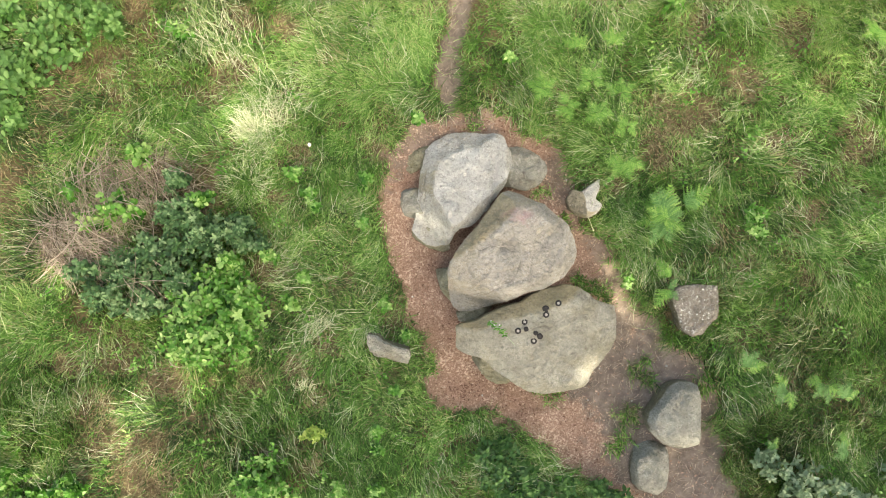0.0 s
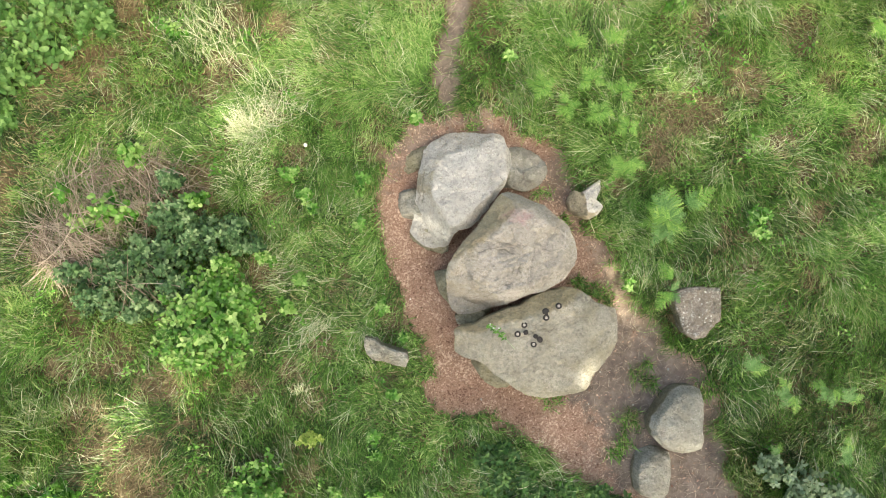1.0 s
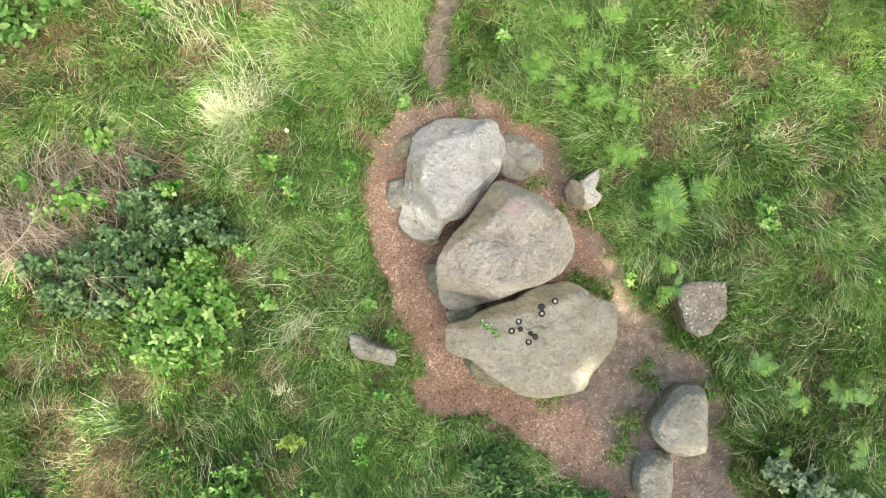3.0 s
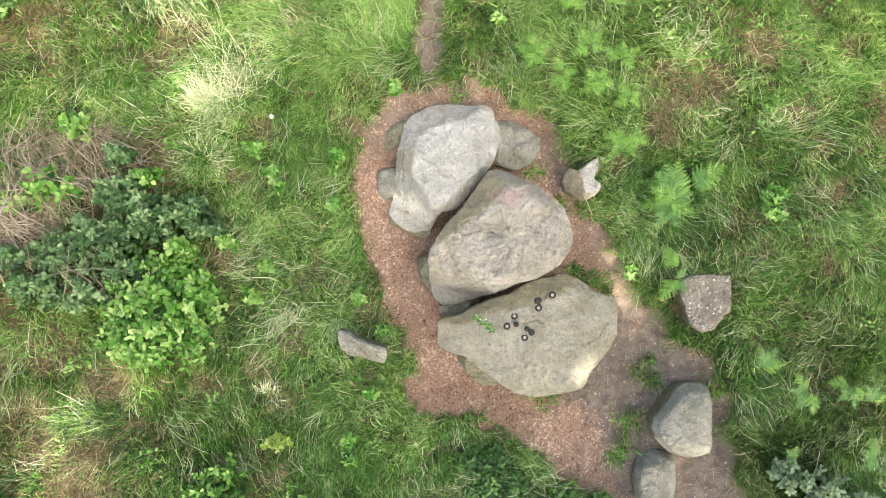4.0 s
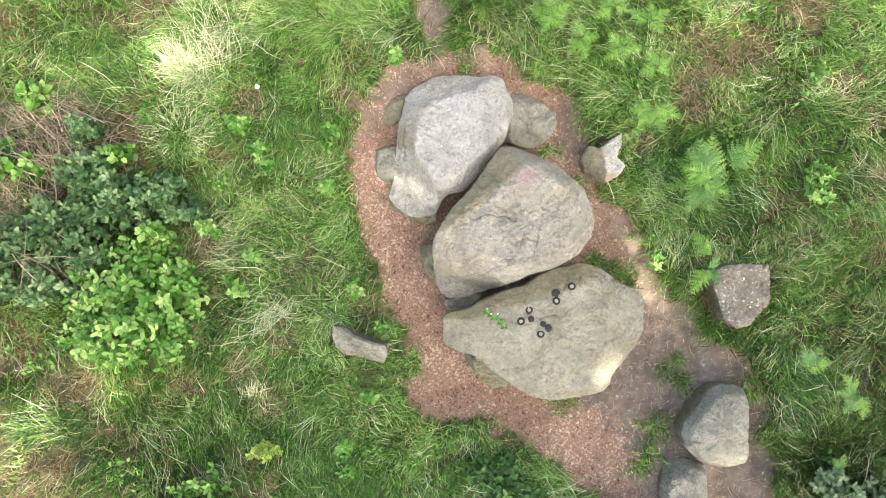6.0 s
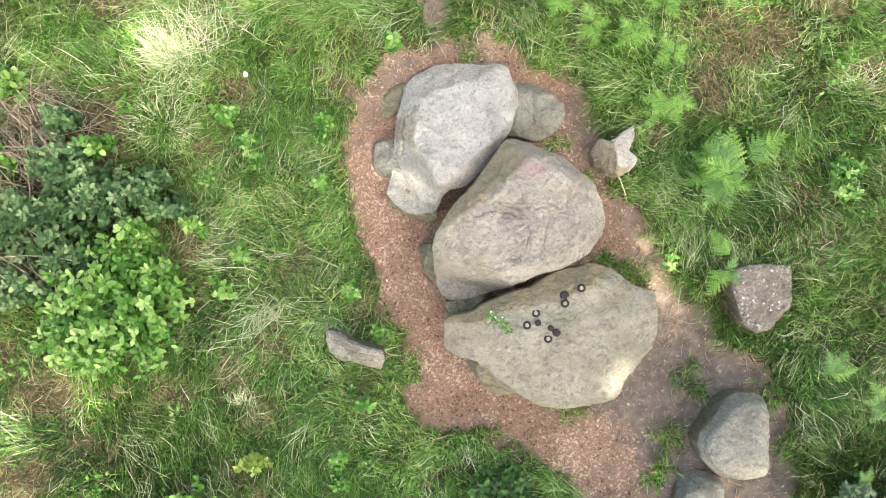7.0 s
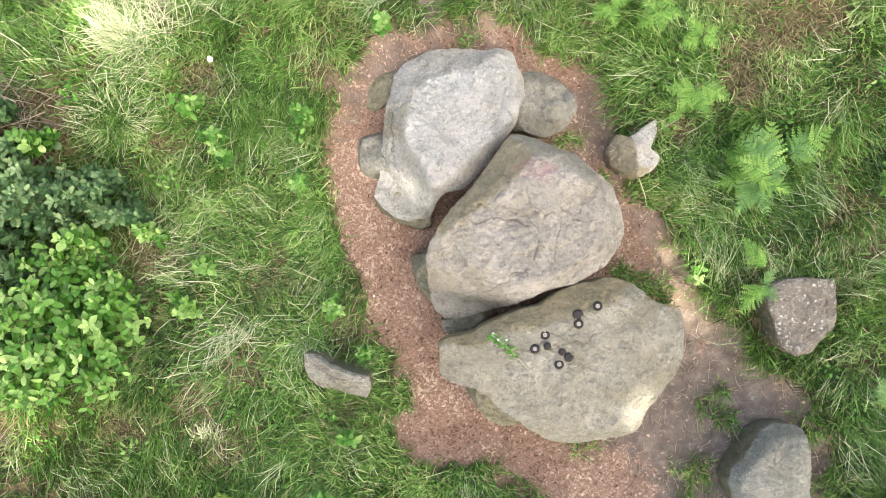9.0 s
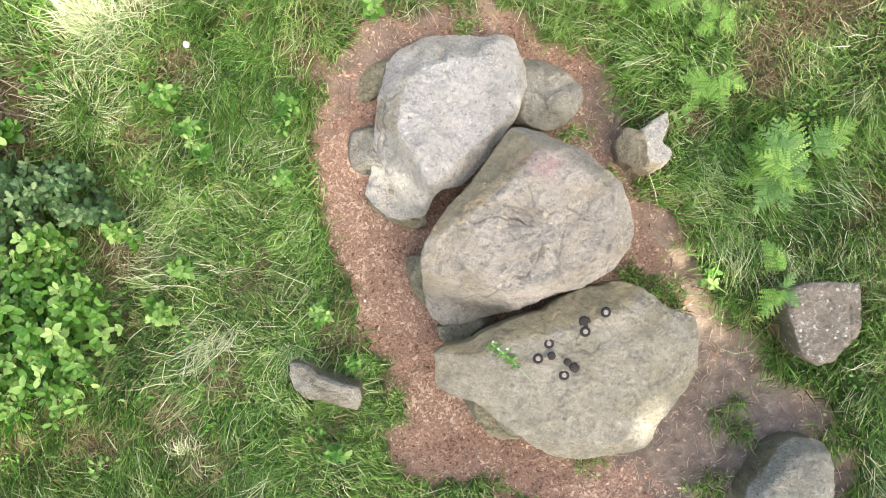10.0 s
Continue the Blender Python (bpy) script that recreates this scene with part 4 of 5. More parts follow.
# ---- leafy plants ----
def lobed_form(wide=0.62, fold=0.2, droop=0.2):
    """One lobed leaf along +x, 1 long."""
    at = np.array([0.0, 0.16, 0.30, 0.40, 0.55, 0.66, 0.80, 0.88, 1.0])
    half = np.array([0.03, 0.15, 0.42, 0.24, 0.52, 0.28, 0.40, 0.26, 0.06]) * wide
    z = -droop * at ** 2 + 0.08 * at
    v = np.concatenate([np.stack([at, k * half, z + fold * np.abs(k) * half], 1) for k in (0, 1, -1)])
    f = []
    for i in range(8):
        f += [(i, i + 1, 10 + i, 9 + i), (18 + i, 19 + i, i + 1, i)]
    return v, np.array(f)


LEAF = leaf_form(wide=0.56)
LEAF_LOBED = lobed_form()
LEAF_OVAL = leaf_form(0.25, 0.3, 0.50, 0.66)
LEAF_NARROW = leaf_form(0.3, 0.35, 0.32, 0.5)
LEAF_ROUND = leaf_form(0.2, 0.15, 0.72, 0.55)


def shrub(name, x, y, rx, ry, height, shoots, per, leaf, mat, form, label, category, seed, tint=0.5, group="", turn=0.0, top_share=0.55):
    """Stems that fan out from one root, each with leaves round its upper part."""
    rng = np.random.default_rng(seed)
    z0 = float(level(x, y)) - 0.02
    base = thing(name, x, y, z0, label, category, group)
    u, a = np.sqrt(rng.random(shoots)), rng.uniform(0, 2 * np.pi, shoots)
    ex, ey = rx * u * np.cos(a), ry * u * np.sin(a)
    c, s = math.cos(turn), math.sin(turn)
    ex, ey = c * ex - s * ey, s * ex + c * ey
    tip = np.stack([ex, ey, level(x + ex, y + ey) - z0 + height * (1.05 - 0.55 * u ** 2) * rng.uniform(0.65, 1.1, shoots)], 1)
    k = np.linspace(0, 1, 6)
    lines = tip[:, None] * k[None, :, None] ** np.array([1.25, 1.25, 0.8])
    lines = lines + np.stack([ex, ey, 0 * ex], 1)[:, None] * 0.25 * (k * (1 - k))[None, :, None] + rng.normal(0, 0.008, lines.shape)
    sv, sf = tubes(lines, np.linspace(0.005, 0.0015, 6)[None] * np.ones((shoots, 1)) * (1 + height))
    tagged(part("branchwork", raw_mesh("branchwork", sv, sf, [STEM], True), base), kind="stuff")
    m = shoots * per
    t = 1 - top_share * np.tile(np.linspace(0, 1, per), shoots) ** 1.3
    which = np.repeat(np.arange(shoots), per)
    pos = np.stack([np.array([np.interp(tt, k, lines[w, :, ax]) for tt, w in zip(t, which)]) for ax in range(3)], 1)
    heading = np.tile(np.arange(per) * 2.4, shoots) + np.repeat(rng.uniform(0, 6.28, shoots), per) + rng.normal(0, 0.3, m)
    pitch = 0.75 * (t - 0.6) / 0.4 + rng.normal(0, 0.25, m)
    size = leaf * rng.uniform(0.65, 1.15, m) * (1.05 - 0.35 * np.maximum(t - 0.85, 0) / 0.15)
    v, f = spread(form, pos, turns(heading, pitch, rng.normal(0, 0.3, m)), size)
    # Lower leaves get darker tints, which puts the shade inside a bush into colour.
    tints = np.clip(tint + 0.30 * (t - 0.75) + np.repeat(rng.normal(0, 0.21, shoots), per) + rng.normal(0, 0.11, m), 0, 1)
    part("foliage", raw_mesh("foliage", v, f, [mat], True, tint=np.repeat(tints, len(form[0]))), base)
    return base


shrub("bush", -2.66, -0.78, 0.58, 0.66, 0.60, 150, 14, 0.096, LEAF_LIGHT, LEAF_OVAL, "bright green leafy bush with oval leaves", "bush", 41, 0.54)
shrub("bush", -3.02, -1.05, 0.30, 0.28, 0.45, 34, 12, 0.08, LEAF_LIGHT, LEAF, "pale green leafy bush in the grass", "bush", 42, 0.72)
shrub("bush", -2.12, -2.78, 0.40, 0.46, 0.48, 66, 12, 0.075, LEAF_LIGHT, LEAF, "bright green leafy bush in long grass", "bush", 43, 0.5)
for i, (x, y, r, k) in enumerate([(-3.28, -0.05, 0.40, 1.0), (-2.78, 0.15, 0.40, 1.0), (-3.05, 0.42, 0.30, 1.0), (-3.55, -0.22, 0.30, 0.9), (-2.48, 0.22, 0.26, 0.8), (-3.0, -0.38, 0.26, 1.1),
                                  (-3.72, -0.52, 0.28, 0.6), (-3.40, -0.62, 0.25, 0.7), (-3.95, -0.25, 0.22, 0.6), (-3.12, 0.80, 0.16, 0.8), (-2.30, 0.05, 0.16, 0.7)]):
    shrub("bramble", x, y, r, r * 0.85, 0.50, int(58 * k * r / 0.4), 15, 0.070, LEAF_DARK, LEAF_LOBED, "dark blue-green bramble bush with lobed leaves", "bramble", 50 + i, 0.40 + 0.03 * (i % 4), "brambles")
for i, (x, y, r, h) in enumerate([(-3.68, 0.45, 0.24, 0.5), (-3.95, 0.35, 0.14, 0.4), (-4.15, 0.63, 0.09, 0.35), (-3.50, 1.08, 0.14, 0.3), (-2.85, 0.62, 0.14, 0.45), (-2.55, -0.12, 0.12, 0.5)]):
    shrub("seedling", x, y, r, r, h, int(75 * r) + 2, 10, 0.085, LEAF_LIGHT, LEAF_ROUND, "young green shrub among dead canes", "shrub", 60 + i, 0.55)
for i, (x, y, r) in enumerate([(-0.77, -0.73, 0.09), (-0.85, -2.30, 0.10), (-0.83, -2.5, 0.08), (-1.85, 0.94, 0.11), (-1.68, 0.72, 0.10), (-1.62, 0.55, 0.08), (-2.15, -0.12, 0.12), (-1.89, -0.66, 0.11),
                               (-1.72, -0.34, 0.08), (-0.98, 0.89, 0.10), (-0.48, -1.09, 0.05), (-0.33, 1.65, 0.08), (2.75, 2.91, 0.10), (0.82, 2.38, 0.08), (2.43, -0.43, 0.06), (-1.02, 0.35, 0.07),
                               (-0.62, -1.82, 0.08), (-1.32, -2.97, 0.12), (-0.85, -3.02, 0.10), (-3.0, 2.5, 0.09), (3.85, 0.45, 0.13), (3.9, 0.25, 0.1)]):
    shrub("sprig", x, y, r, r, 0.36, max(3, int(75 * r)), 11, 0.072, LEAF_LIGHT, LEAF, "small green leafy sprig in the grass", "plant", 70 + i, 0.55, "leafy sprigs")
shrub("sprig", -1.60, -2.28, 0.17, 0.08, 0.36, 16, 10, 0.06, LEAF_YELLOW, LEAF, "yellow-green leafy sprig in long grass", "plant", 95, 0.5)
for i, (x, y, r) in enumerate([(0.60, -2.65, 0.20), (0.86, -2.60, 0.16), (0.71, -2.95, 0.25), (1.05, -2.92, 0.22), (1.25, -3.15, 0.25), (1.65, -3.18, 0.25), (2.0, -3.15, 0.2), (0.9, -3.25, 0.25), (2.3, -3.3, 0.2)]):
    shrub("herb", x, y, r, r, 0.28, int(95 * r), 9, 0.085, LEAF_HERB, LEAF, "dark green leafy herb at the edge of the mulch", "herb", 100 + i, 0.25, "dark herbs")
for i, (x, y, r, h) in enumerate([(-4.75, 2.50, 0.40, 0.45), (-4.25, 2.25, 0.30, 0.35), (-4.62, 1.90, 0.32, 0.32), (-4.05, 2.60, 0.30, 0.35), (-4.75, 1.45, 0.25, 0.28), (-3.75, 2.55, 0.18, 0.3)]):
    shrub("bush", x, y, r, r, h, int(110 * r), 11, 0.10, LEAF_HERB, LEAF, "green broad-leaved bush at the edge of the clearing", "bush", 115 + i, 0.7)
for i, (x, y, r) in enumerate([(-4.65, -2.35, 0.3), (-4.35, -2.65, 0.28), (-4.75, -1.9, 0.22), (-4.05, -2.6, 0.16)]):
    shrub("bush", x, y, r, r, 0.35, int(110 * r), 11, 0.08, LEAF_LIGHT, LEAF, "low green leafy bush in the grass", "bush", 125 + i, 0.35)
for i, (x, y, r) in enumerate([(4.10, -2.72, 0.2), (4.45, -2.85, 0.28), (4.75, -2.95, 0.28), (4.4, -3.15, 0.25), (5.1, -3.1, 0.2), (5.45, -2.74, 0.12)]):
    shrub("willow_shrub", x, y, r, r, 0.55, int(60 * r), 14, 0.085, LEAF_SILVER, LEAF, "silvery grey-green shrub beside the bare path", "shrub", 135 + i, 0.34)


def build_weeds():
    """Low broad-leaved weeds among the grass: clusters of small leaves."""
    rng = np.random.default_rng(140)
    n = 420
    cx, cy = rng.uniform(-5.6, 5.6, n), rng.uniform(-3.6, 3.6, n)
    bare, mulch, worn, pale, thin = covers(cx, cy)
    keep = (bare < 0.1) & clear_of_stones(cx, cy, 0.08) & (rng.random(n) < 0.55 + 0.5 * lattice(cx, cy, 0.8, 141))
    cx, cy = cx[keep], cy[keep]
    per = 12
    m = len(cx) * per
    rep = lambda a: np.repeat(a, per)
    x, y = rep(cx) + rng.normal(0, 0.045, m), rep(cy) + rng.normal(0, 0.045, m)
    p = np.stack([x, y, level(x, y) + rng.uniform(0.10, 0.24, m)], 1)
    v, f = spread(LEAF, p, turns(rng.uniform(0, 6.28, m), rng.normal(0.1, 0.3, m), rng.normal(0, 0.3, m)), rep(rng.uniform(0.025, 0.055, len(cx))) * rng.uniform(0.7, 1.2, m))
    me = raw_mesh("weeds", v, f, [LEAF_LIGHT], True, tint=np.repeat(np.clip(rep(rng.normal(0.5, 0.15, len(cx))) + rng.normal(0, 0.12, m), 0, 1), 15))
    tagged(new("weeds", me), "small broad-leaved green weeds scattered in the grass", "weeds", kind="stuff")


build_weeds()


# ---- dead canes ----
def dead_canes(x, y, r, count, seed):
    rng = np.random.default_rng(seed)
    z0 = float(level(x, y))
    base = thing("dead_bramble", x, y, z0, "tangle of dry brown dead bramble canes", "dead brush")
    a, u = rng.uniform(0, 6.28, count), np.sqrt(rng.random(count))
    p = np.stack([r * u * np.cos(a), r * u * np.sin(a)], 1)
    h = rng.normal(2.2, 0.8, count)
    ln = rng.uniform(0.22, 0.75, count)
    k = np.linspace(-0.5, 0.5, 7)
    bend = rng.normal(0, 0.35, count)
    lx = p[:, :1] + ln[:, None] * (np.cos(h)[:, None] * k - np.sin(h)[:, None] * bend[:, None] * (k ** 2 - 0.1))
    ly = p[:, 1:] + ln[:, None] * (np.sin(h)[:, None] * k + np.cos(h)[:, None] * bend[:, None] * (k ** 2 - 0.1))
    lz = level(x + lx, y + ly) - z0 + (rng.uniform(0.10, 0.50, count) * (1.15 - u))[:, None] + 0.02 - rng.uniform(0, 0.5, count)[:, None] * k ** 2
    lz = np.maximum(lz, level(x + lx, y + ly) - z0 + 0.01)
    v, f = tubes(np.stack([lx, ly, lz], 2), np.linspace(1, 0.5, 7)[None] * rng.uniform(0.0025, 0.0062, count)[:, None], 3)
    part("cane_tangle", raw_mesh("cane_tangle", v, f, [CANE], True, tint=np.repeat(np.clip(rng.normal(0.62, 0.26, count), 0, 1), 21)), base)


dead_canes(-4.08, 0.10, 0.40, 380, 1)
dead_canes(-3.78, 0.62, 0.44, 290, 2)
dead_canes(-3.25, 0.85, 0.34, 90, 3)
dead_canes(-3.40, -0.35, 0.40, 60, 4)


# ---- ferns ----
def frond_mesh(name, mat, seed):
    """A bracken frond along +x, 1 long: a rachis, toothed leaflets in pairs."""
    rng = np.random.default_rng(seed)
    v, f, tint = [], [], []
    arc = lambda s: np.array([s, 0.0, 0.35 * s - 0.38 * s * s])
    for i in range(14):
        s0, s1 = i / 14, (i + 1) / 14
        a, b = arc(s0), arc(s1)
        w = 0.009 * (1 - 0.8 * s0)
        k = len(v)
        v += [a + (0, w, 0), a - (0, w, 0), b - (0, w * 0.9, 0), b + (0, w * 0.9, 0)]
        f.append((k, k + 1, k + 2, k + 3))
        tint += [0.7] * 4
    pairs = 9
    for i in range(pairs):
        s = 0.10 + 0.88 * i / pairs
        reach = 0.46 * (1 - ((s - 0.10) / 0.92) ** 1.05) * (0.8 + 0.2 * min(1, i / 2)) + 0.02
        for side in (1, -1):
            root = arc(s)
            ang = side * (1.15 - 0.45 * s) + rng.normal(0, 0.07)
            d = np.array([math.cos(ang), math.sin(ang), -0.10 + rng.normal(0, 0.10)])
            n = np.array([-math.sin(ang), math.cos(ang), rng.normal(0, 0.15)])
            teeth = 7
            c = 0.58 + 0.18 * s + rng.normal(0, 0.13)
            for j in range(teeth):
                q0, q1 = j / teeth, (j + 1) / teeth
                wide = 0.076 * (reach / 0.46) ** 0.6 * (1 - 0.85 * q0) + 0.005
                for e in (1, -1):
                    k = len(v)
                    a, b = root + d * reach * q0, root + d * reach * (q1 - 0.005)
                    out = n * e * wide + d * reach * 0.045
                    v += [a, b, b + out * 0.70, a * 0.4 + b * 0.6 + out * 1.05]
                    f.append((k, k + 1, k + 2, k + 3) if e > 0 else (k + 3, k + 2, k + 1, k))
                    tint += [c - 0.22, c - 0.22, c + 0.12, c + 0.12]
    return raw_mesh(name, np.array(v), np.array(f), [mat], False, tint=np.clip(tint, 0, 1))


FRONDS = [frond_mesh("frond", FERN, 1), frond_mesh("frond", FERN, 2), frond_mesh("frond", FERN_DARK, 3)]


def fern(x, y, fronds, seed, dark=False):
    """fronds: for each one where its tip lies in the plan."""
    rng = np.random.default_rng(seed)
    z0 = float(level(x, y))
    base = thing("fern", x, y, z0, "deep green bracken fern with toothed fronds" if dark else "light green bracken fern with toothed fronds", "fern", "ferns")
    for i, (tx, ty) in enumerate(fronds):
        s = 1.08 * math.hypot(tx - x, ty - y)
        m = pose(0, 0, 0.24 + 0.035 * i, rng.normal(0, 9), rng.uniform(-14, 2), math.degrees(math.atan2(ty - y, tx - x))) @ Matrix.Diagonal((s, s, s, 1))
        part("frond", FRONDS[2] if dark and i % 3 else FRONDS[i % 2], base, m=m)
    h = np.linspace(0, 1, 4)
    line = np.stack([0.01 * h, 0 * h, (0.25 + 0.035 * len(fronds)) * h - 0.03], 1)[None]
    v, f = tubes(line, np.full((1, 4), 0.005))
    part("stalk", raw_mesh("stalk", v, f, [STEM], True), base)


fern(2.74, 0.38, [(2.43, 0.33), (2.60, 0.08), (2.84, 0.10), (3.00, 0.26), (2.99, 0.47), (2.88, 0.66), (2.76, 0.80), (2.63, 0.76), (2.51, 0.68), (2.46, 0.50)], 201, True)
fern(2.68, 0.48, [(2.50, 0.62), (2.62, 0.70), (2.80, 0.70), (2.86, 0.55), (2.58, 0.36), (2.80, 0.28)], 202)
fern(3.00, 0.56, [(3.34, 0.79), (3.22, 0.60), (3.12, 0.74)], 203, True)
fern(2.89, -0.36, [(2.73, -0.12), (2.82, -0.22)], 204)
fern(2.87, -0.50, [(2.69, -0.74), (2.98, -0.36), (2.97, -0.64), (2.80, -0.62)], 205, True)
fern(1.22, 1.98, [(1.02, 2.10), (1.18, 2.22), (1.38, 2.10), (1.34, 1.86), (1.12, 1.82)], 206)
fern(1.52, 1.80, [(1.40, 1.66), (1.58, 1.60), (1.70, 1.80), (1.42, 1.95)], 207)
fern(1.82, 2.06, [(1.64, 1.98), (1.70, 2.24), (1.92, 2.22), (1.96, 2.00)], 208)
fern(1.92, 1.70, [(1.76, 1.60), (1.78, 1.84), (2.02, 1.84), (2.10, 1.66), (1.90, 1.52)], 209)
fern(2.16, 1.92, [(2.00, 2.06), (2.18, 2.12), (2.34, 2.02), (2.28, 1.78)], 210)
fern(2.28, 1.52, [(2.10, 1.44), (2.16, 1.66), (2.40, 1.58), (2.36, 1.40)], 211)
for i, (x, y, s, n, dark, way) in enumerate([
        (2.33, 1.06, 0.30, 4, False, 260), (1.66, 2.62, 0.24, 3, False, 100), (2.11, 2.66, 0.26, 3, False, 100), (4.02, -1.45, 0.30, 3, True, 60),
        (4.36, -1.84, 0.28, 4, True, 200), (4.84, -1.80, 0.28, 4, True, 250), (5.12, -1.80, 0.26, 3, True, 70), (4.96, 2.5, 0.3, 3, False, 200),
        (4.30, -2.55, 0.2, 2, True, 100), (5.05, -2.5, 0.26, 3, True, 150)]):
    s = 0.85 * s
    cx, cy = x * 0.965 - 0.40 * s * math.cos(radians(way)), y * 0.965 - 0.40 * s * math.sin(radians(way))
    fern(cx, cy, [(cx + s * math.cos(radians(way + 50 * (k - (n - 1) / 2))), cy + s * math.sin(radians(way + 50 * (k - (n - 1) / 2)))) for k in range(n)], 220 + i, dark)


# ---- small things on the flat capstone ----
def on_cap(x, y):
    """Height of the top of the flat capstone."""
    dg = bpy.context.evaluated_depsgraph_get()
    hit, at, *_ = scene.ray_cast(dg, Vector((x, y, 3)), Vector((0, 0, -1)))
    return at.z if hit else 0.8


def ring_mesh(name, big, small, mat, n=20, m=6):
    a, b = np.arange(n) * 2 * np.pi / n, np.arange(m) * 2 * np.pi / m
    r = big + small * np.cos(b)[None]
    v = np.stack([r * np.cos(a)[:, None], r * np.sin(a)[:, None], small * 0.9 * np.sin(b)[None] * np.ones((n, 1))], -1).reshape(-1, 3)
    idx = np.arange(n * m).reshape(n, m)
    f = np.stack([idx, np.roll(idx, -1, 0), np.roll(np.roll(idx, -1, 0), -1, 1), np.roll(idx, -1, 1)], -1).reshape(-1, 4)
    return raw_mesh(name, v, f, [mat], True)


def disc_mesh(name, r, h, mat, seed, rough=0.06):
    rng = np.random.default_rng(seed)
    n = 20
    a = np.arange(n) * 2 * np.pi / n
    k = 1 + rng.normal(0, rough, n)
    v = [(0, 0, h)]
    for g, z in ((0.5, h), (0.85, h * 0.9), (1.0, h * 0.4), (0.97, -0.01)):
        v += [(r * g * kk * math.cos(t), r * g * kk * math.sin(t), z) for t, kk in zip(a, k)]
    me = bpy.data.meshes.new(name)
    f = [(0, 1 + i, 1 + (i + 1) % n) for i in range(n)]
    for q in range(3):
        f += [(1 + q * n + i, 1 + (q + 1) * n + i, 1 + (q + 1) * n + (i + 1) % n, 1 + q * n + (i + 1) % n) for i in range(n)]
    me.from_pydata(v, [], f)
    me.polygons.foreach_set("use_smooth", np.ones(len(me.polygons), bool))
    me.materials.append(mat)
    return me


RIM, WAX_DISC = ring_mesh("rim", 0.027, 0.012, SOOT), disc_mesh("wax", 0.019, 0.006, WAX, 1, 0.03)
for x, y in [(0.91, -0.99), (0.99, -0.88), (1.25, -0.79), (1.40, -0.65), (1.11, -1.12)]:
    c = thing("tea_light", x, y, on_cap(x, y) + 0.004, "burnt-out tea light with a black sooty rim", "candle", "burnt-out tea lights")
    part("rim", RIM, c, "black sooty rim")
    part("wax", WAX_DISC, c, "pale grey wax")
for i, (x, y, r) in enumerate([(1.01, -0.97, 0.031), (1.18, -1.06, 0.036), (1.13, -1.02, 0.029), (1.25, -0.72, 0.045)]):
    ob = new("charred_disc", disc_mesh("charred_disc", r, 0.012, SOOT, 5 + i))
    ob.location = (x, y, on_cap(x, y) + 0.002)
    tagged(ob, "black charred disc lying on the capstone", "char", "charred discs")


def build_litter():
    """Dry straws and twigs trodden into the bare soil."""
    rng = np.random.default_rng(18)
    n = 26000
    x, y = rng.uniform(-1.1, 3.9, n), rng.uniform(-4.0, 3.2, n)
    bare, mulch, worn, pale, thin = covers(x, y)
    keep = rng.random(n) < bare * (0.25 + 0.75 * worn) * 0.6
    for o in OUTLINES:
        keep &= edge_distance(x, y, o) > 0.0
    x, y = x[keep], y[keep]
    n = len(x)
    k = np.linspace(-0.5, 0.5, 4)
    h, ln, bend = rng.uniform(0, 6.28, n), rng.uniform(0.03, 0.13, n), rng.normal(0, 0.25, n)
    lx = x[:, None] + ln[:, None] * (np.cos(h)[:, None] * k - np.sin(h)[:, None] * bend[:, None] * k ** 2)
    ly = y[:, None] + ln[:, None] * (np.sin(h)[:, None] * k + np.cos(h)[:, None] * bend[:, None] * k ** 2)
    lz = level(lx, ly) - 0.022 + rng.uniform(0, 0.006, n)[:, None]
    v, f = tubes(np.stack([lx, ly, lz], 2), np.ones((1, 4)) * rng.uniform(0.0010, 0.0024, n)[:, None], 3)
    me = raw_mesh("straw_litter", v, f, [CANE], True, tint=np.repeat(np.clip(rng.normal(0.6, 0.25, n), 0, 1), 12))
    tagged(new("straw_litter", me), "dry straws and fine twigs trodden into bare soil", "litter", kind="stuff")


build_litter()


def picked_stem():
    x, y = 0.57, -0.88
    z = on_cap(x, y)
    base = thing("picked_flower", x, y, z, "wilted green flower stem lying on the capstone", "flower")
    k = np.linspace(0, 1, 8)
    px, py = 0.31 * k, -0.30 * k + 0.02 * np.sin(3 * k)
    pz = np.array([on_cap(x + a, y + b) - z + 0.014 for a, b in zip(px, py)])
    line = np.stack([px, py, pz], 1)
    v, f = tubes(line[None], np.linspace(0.006, 0.004, 8)[None], 5)
    part("stalk", raw_mesh("stalk", v, f, [LEAF_SILVER], True, tint=np.full(len(v), 0.95)), base)
    rng = np.random.default_rng(9)
    for i in range(48):
        q = line[int(i * 4.5 / 48)] + rng.normal(0, 0.008, 3) * (1, 1, 0.3)
        v, f = spread(LEAF_NARROW, q[None], turns(rng.uniform(3.5, 7.0, 1), rng.uniform(0.0, 0.4, 1), rng.normal(0, 0.3, 1)), rng.uniform(0.03, 0.06, 1))
        part("leaf", raw_mesh("leaf", v, f, [LEAF_LIGHT], True, tint=np.full(len(v), rng.uniform(0.25, 0.7))), base)
    for i in range(3):
        me = disc_mesh("flower_head", 0.008, 0.008, PETAL, 40 + i, 0.15)
        part("flower_head", me, base, "small white flower head", pose(*(line[i % 3] + rng.normal(0, 0.02, 3) * (1, 1, 0) + (0, 0, 0.012))))


picked_stem()


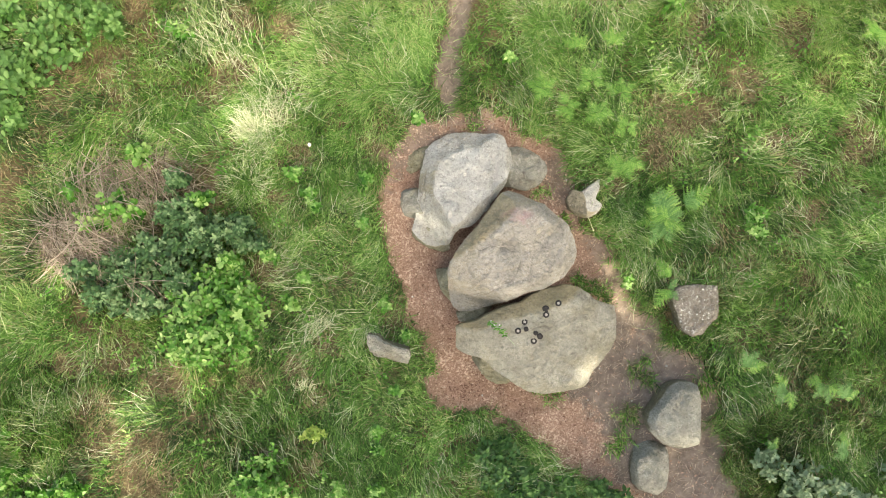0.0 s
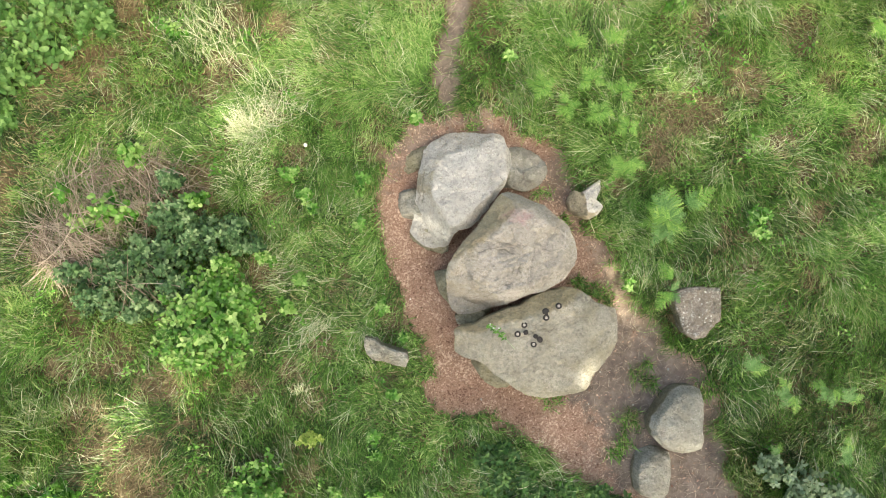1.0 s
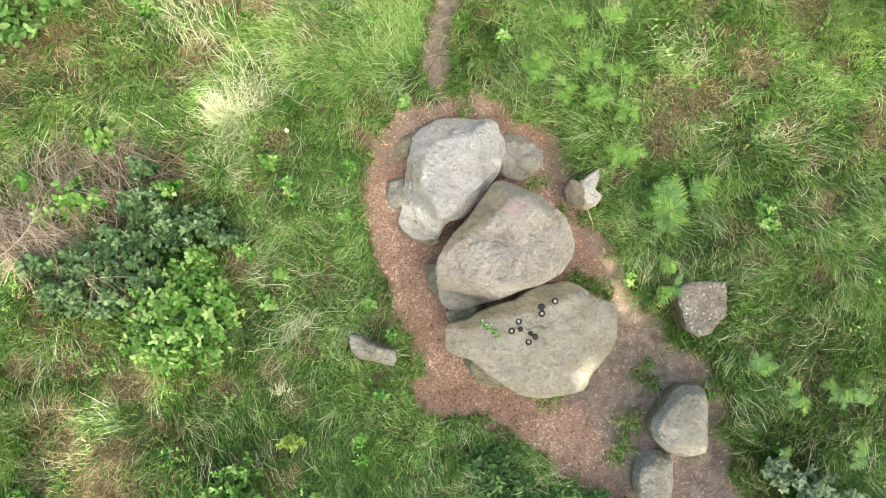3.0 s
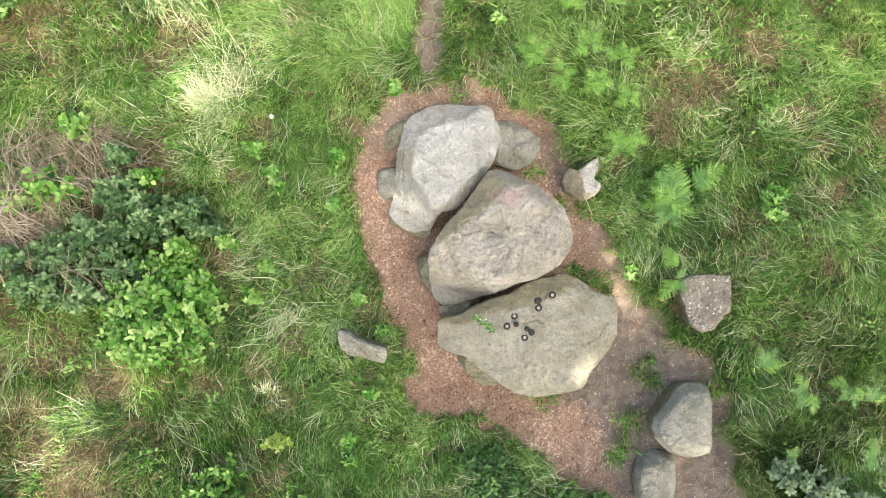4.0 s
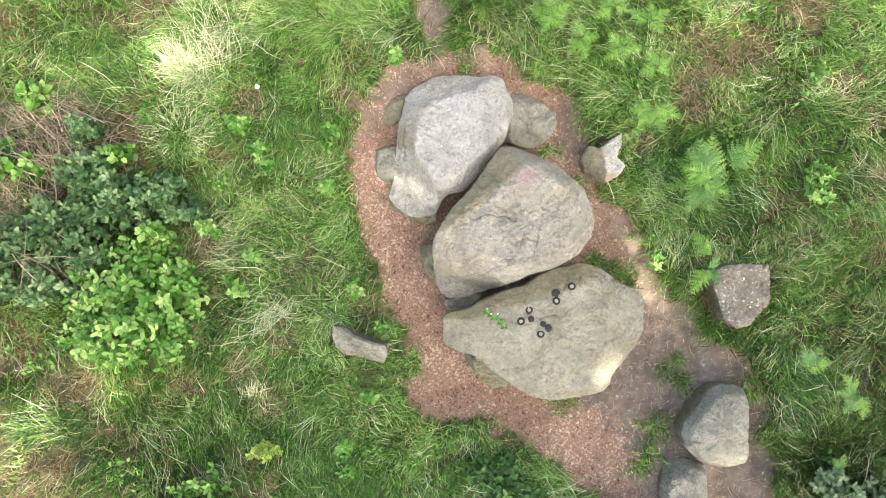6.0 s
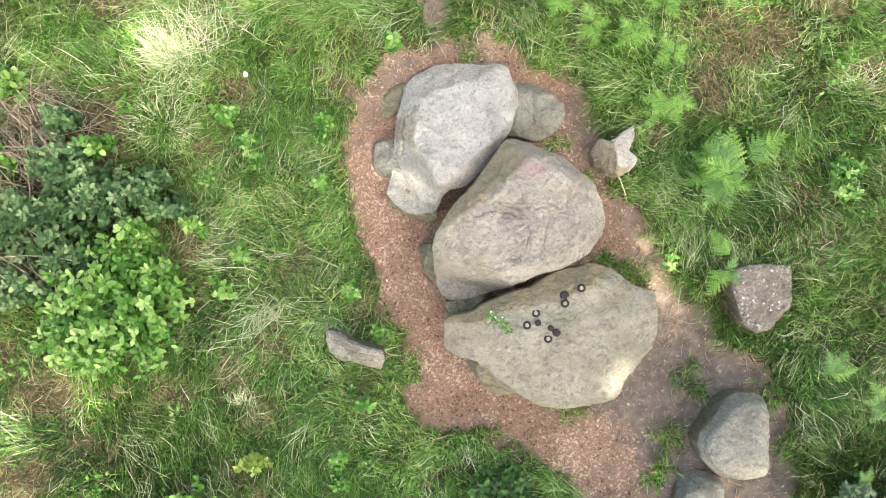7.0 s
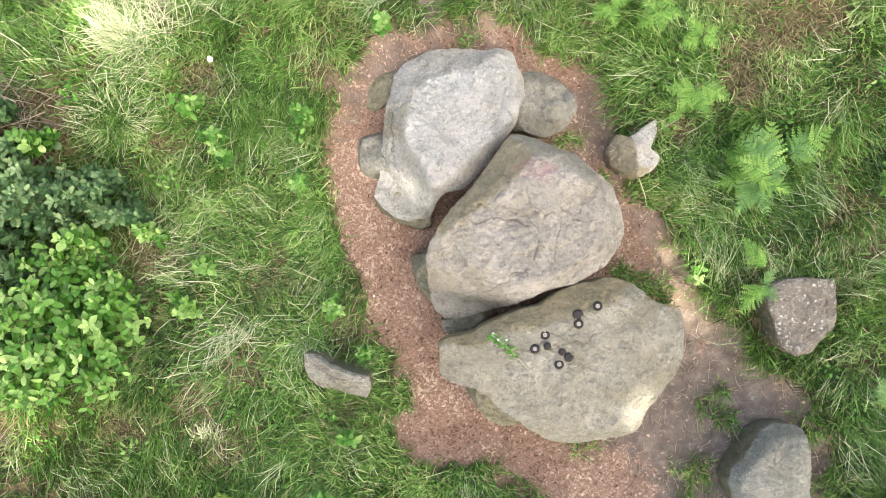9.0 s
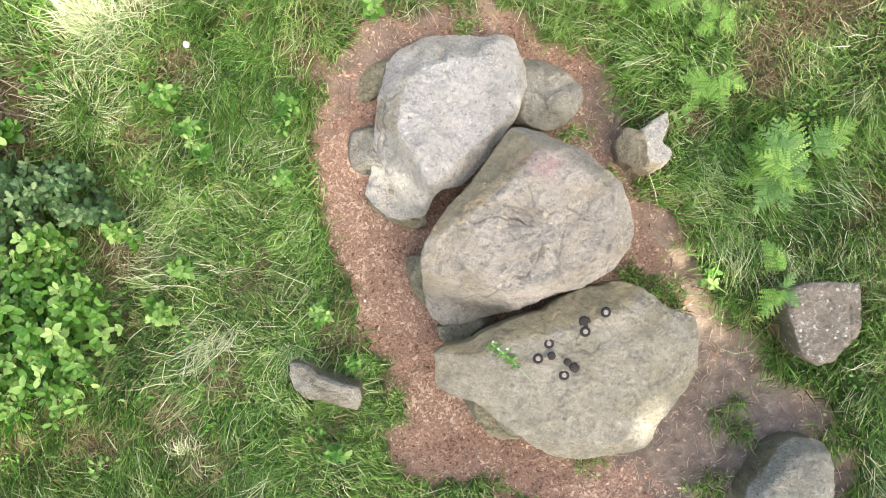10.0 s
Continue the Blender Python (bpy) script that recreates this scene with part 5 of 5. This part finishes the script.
def pebble(x, y, r, seed):
    """A small angular stone half sunk in the soil."""
    rng = np.random.default_rng(seed)
    bm = bmesh.new()
    bmesh.ops.create_icosphere(bm, subdivisions=2, radius=r)
    cuts = rng.normal(0, 1, (5, 3))
    cuts /= np.linalg.norm(cuts, axis=1, keepdims=True)
    for v in bm.verts:
        for c in cuts:
            over = float(np.dot(v.co, c)) - 0.72 * r
            if over > 0:
                v.co -= Vector(c) * over
        v.co.z *= 0.6
    me = bpy.data.meshes.new("pebble")
    bm.to_mesh(me)
    bm.free()
    me.materials.append(STONE_PALE)
    ob = new("pebble", me)
    ob.location = (x, y, float(level(x, y)) - 0.022)
    tagged(ob, "small pale angular pebble in trodden soil", "stone", "pebbles")


for i, (x, y, r) in enumerate([(2.14, -1.42, 0.016), (2.10, -1.60, 0.013), (2.47, -1.55, 0.014), (2.52, -2.02, 0.015), (2.98, -1.55, 0.018), (1.62, 0.92, 0.014), (-0.62, 0.75, 0.013), (2.36, 0.02, 0.014),
                               (2.62, -0.72, 0.016), (1.94, -2.02, 0.012), (0.52, -1.96, 0.014)]):
    pebble(x, y, r, 500 + i)


def twig(x, y, length, way, seed):
    """A crooked dead twig lying on the soil, with one side shoot."""
    rng = np.random.default_rng(seed)
    k = np.linspace(0, 1, 8)
    a = radians(way) + np.cumsum(rng.normal(0, 0.22, 8))
    px, py = np.cumsum(np.cos(a)) * length / 8, np.cumsum(np.sin(a)) * length / 8
    base = thing("twig", x, y, float(level(x, y)) - 0.02, "crooked dead brown twig lying on the soil", "twig", "fallen twigs")
    lift = lambda u, v: level(x + u, y + v) - 0.016 - base.location.z
    v, f = tubes(np.stack([px, py, lift(px, py)], 1)[None], (0.0060 - 0.0035 * k)[None], 6)
    part("stick", raw_mesh("stick", v, f, [CANE], True, tint=np.full(len(v), 0.3)), base)
    sx, sy = px[3] + 0.35 * length * k * math.cos(a[3] + 0.7), py[3] + 0.35 * length * k * math.sin(a[3] + 0.7)
    v, f = tubes(np.stack([sx, sy, lift(sx, sy) + 0.004], 1)[None], (0.0035 - 0.002 * k)[None], 5)
    part("side_shoot", raw_mesh("side_shoot", v, f, [CANE], True, tint=np.full(len(v), 0.4)), base)


for i, (x, y, ln, way) in enumerate([(2.24, -0.40, 0.20, -20), (2.32, -0.52, 0.14, 10), (2.15, -0.25, 0.16, -60), (3.40, -2.30, 0.16, 40), (-0.55, 0.95, 0.18, 70), (1.55, 1.15, 0.16, -40)]):
    twig(x, y, ln, way, 520 + i)


def white_flower(x, y, h, r):
    z = float(level(x, y))
    base = thing("white_flower", x, y, z, "single white flower head on a thin stem in the grass", "flower")
    k = np.linspace(0, 1, 4)
    v, f = tubes(np.stack([0 * k, 0.02 * k, h * k], 1)[None], np.full((1, 4), 0.003))
    part("stalk", raw_mesh("stalk", v, f, [STEM], True), base)
    part("flower_head", disc_mesh("flower_head", r, 0.02, PETAL, 60, 0.12), base, "white flower head", pose(0, 0.02, h))


white_flower(-1.62, 1.25, 0.34, 0.021)
white_flower(-0.40, -0.62, 0.30, 0.010)


# ---- the unseen tree, added so that its crown shades the clearing ----
# Spots where the crown is kept free of leaves to let sun flecks through.
LIGHT_GAPS = [(-2.32, 1.40, 0.08), (-2.45, 0.85, 0.17), (1.78, -1.36, 0.22), (1.80, -1.58, 0.17), (1.36, -1.74, 0.16), (2.36, -0.40, 0.22), (2.46, -0.64, 0.25), (2.60, -0.92, 0.24), (3.34, -1.60, 0.23),
              (-3.02, -1.15, 0.36), (-0.12, -1.05, 0.19), (-0.22, 0.34, 0.30), (-0.08, 0.26, 0.20), (2.56, -1.10, 0.20), (2.68, -1.30, 0.22), (3.20, -1.56, 0.27), (-4.13, -1.46, 0.17), (3.7, -3.3, 0.34), (3.05, -2.42, 0.22), (-4.75, 0.3, 0.28)]


def shade_tree():
    rng = np.random.default_rng(77)
    top = 14.0
    cx, cy = SUN_WAY.x / SUN_WAY.z * top + 0.3, SUN_WAY.y / SUN_WAY.z * top - 0.4
    tx, ty = cx + 0.8, cy - 1.0
    tree = thing("oak_tree", tx, ty, float(level(tx, ty)) - 0.1, "unseen tall broad oak with a spreading leafy crown beside the clearing", "tree")
    k = np.linspace(0, 1, 9)
    trunk = np.stack([0.25 * np.sin(2 * k), 0.2 * k ** 2, 11.5 * k], 1)[None]
    v, f = tubes(trunk, (0.48 - 0.26 * k)[None] * (1 + 0.35 * np.exp(-8 * k))[None], 14)
    part("trunk", raw_mesh("trunk", v, f, [BARK], True), tree)
    for i in range(13):
        a, reach = i * 2.4, rng.uniform(3.0, 5.5)
        z0 = 8.0 + 3.3 * i / 13
        line = np.stack([reach * k * math.cos(a) + rng.normal(0, 0.12, 9) * k, reach * k * math.sin(a) + rng.normal(0, 0.12, 9) * k, z0 + (14.6 - z0) * k ** 0.7], 1)[None]
        v, f = tubes(line, (0.16 - 0.14 * k)[None], 8)
        part("limb", raw_mesh("limb", v, f, [BARK], True), tree)
    n = 47000
    u, a = np.sqrt(rng.random(n)), rng.uniform(0, 2 * np.pi, n)
    x, y = cx - 0.5 + 7.5 * u * np.cos(a), cy + 5.4 * u * np.sin(a)
    z = top + 1.6 * rng.uniform(-1, 1, n) * np.sqrt(1 - 0.8 * u ** 2)
    gx, gy = x - SUN_WAY.x / SUN_WAY.z * (z - 0.4), y - SUN_WAY.y / SUN_WAY.z * (z - 0.4)
    open_side = 0.22 * soft(gx, 1.5, 4.0) * soft(gy, -0.8, 1.0) + 0.15 * soft(gy, 0.9, 2.2) + 0.21 * soft(-gx, 0.9, 2.5) + 0.30 * soft(-gx, 2.6, 4.2) * soft(-gy, 0.4, 1.4)
    density = 0.90 + 0.12 * lattice(gx, gy, 0.9, 81) + 0.40 * lattice(gx, gy, 0.25, 82) - 1.5 * open_side
    density = density + 0.45 * soft(1.9 - np.hypot((gx - 0.8) / 0.9, gy + 0.2), 0.0, 0.5)
    keep = rng.random(n) < np.clip(density, 0.05, 1)
    for px, py, r in LIGHT_GAPS:
        keep &= np.hypot(gx - px, gy - py) > r * (1 + 0.35 * lattice(gx * 3, gy * 3, 0.5, 83))
    p = np.stack([x, y, z], 1)[keep] - np.array(tree.location)
    m = len(p)
    form = (np.array([(0, 0, 0), (0.5, 0.28, 0.04), (1, 0, -0.05), (0.5, -0.28, 0.04)]), np.array([(0, 1, 2), (0, 2, 3)]))
    v, f = spread(form, p, turns(rng.uniform(0, 6.28, m), rng.normal(0, 0.4, m), rng.normal(0, 0.4, m)), rng.uniform(0.18, 0.34, m))
    crown = part("crown", raw_mesh("crown", v, f, [LEAF_HERB], True, tint=np.repeat(np.clip(rng.normal(0.5, 0.2, m), 0, 1), 4)), tree, "green oak leaves with gaps")


shade_tree()
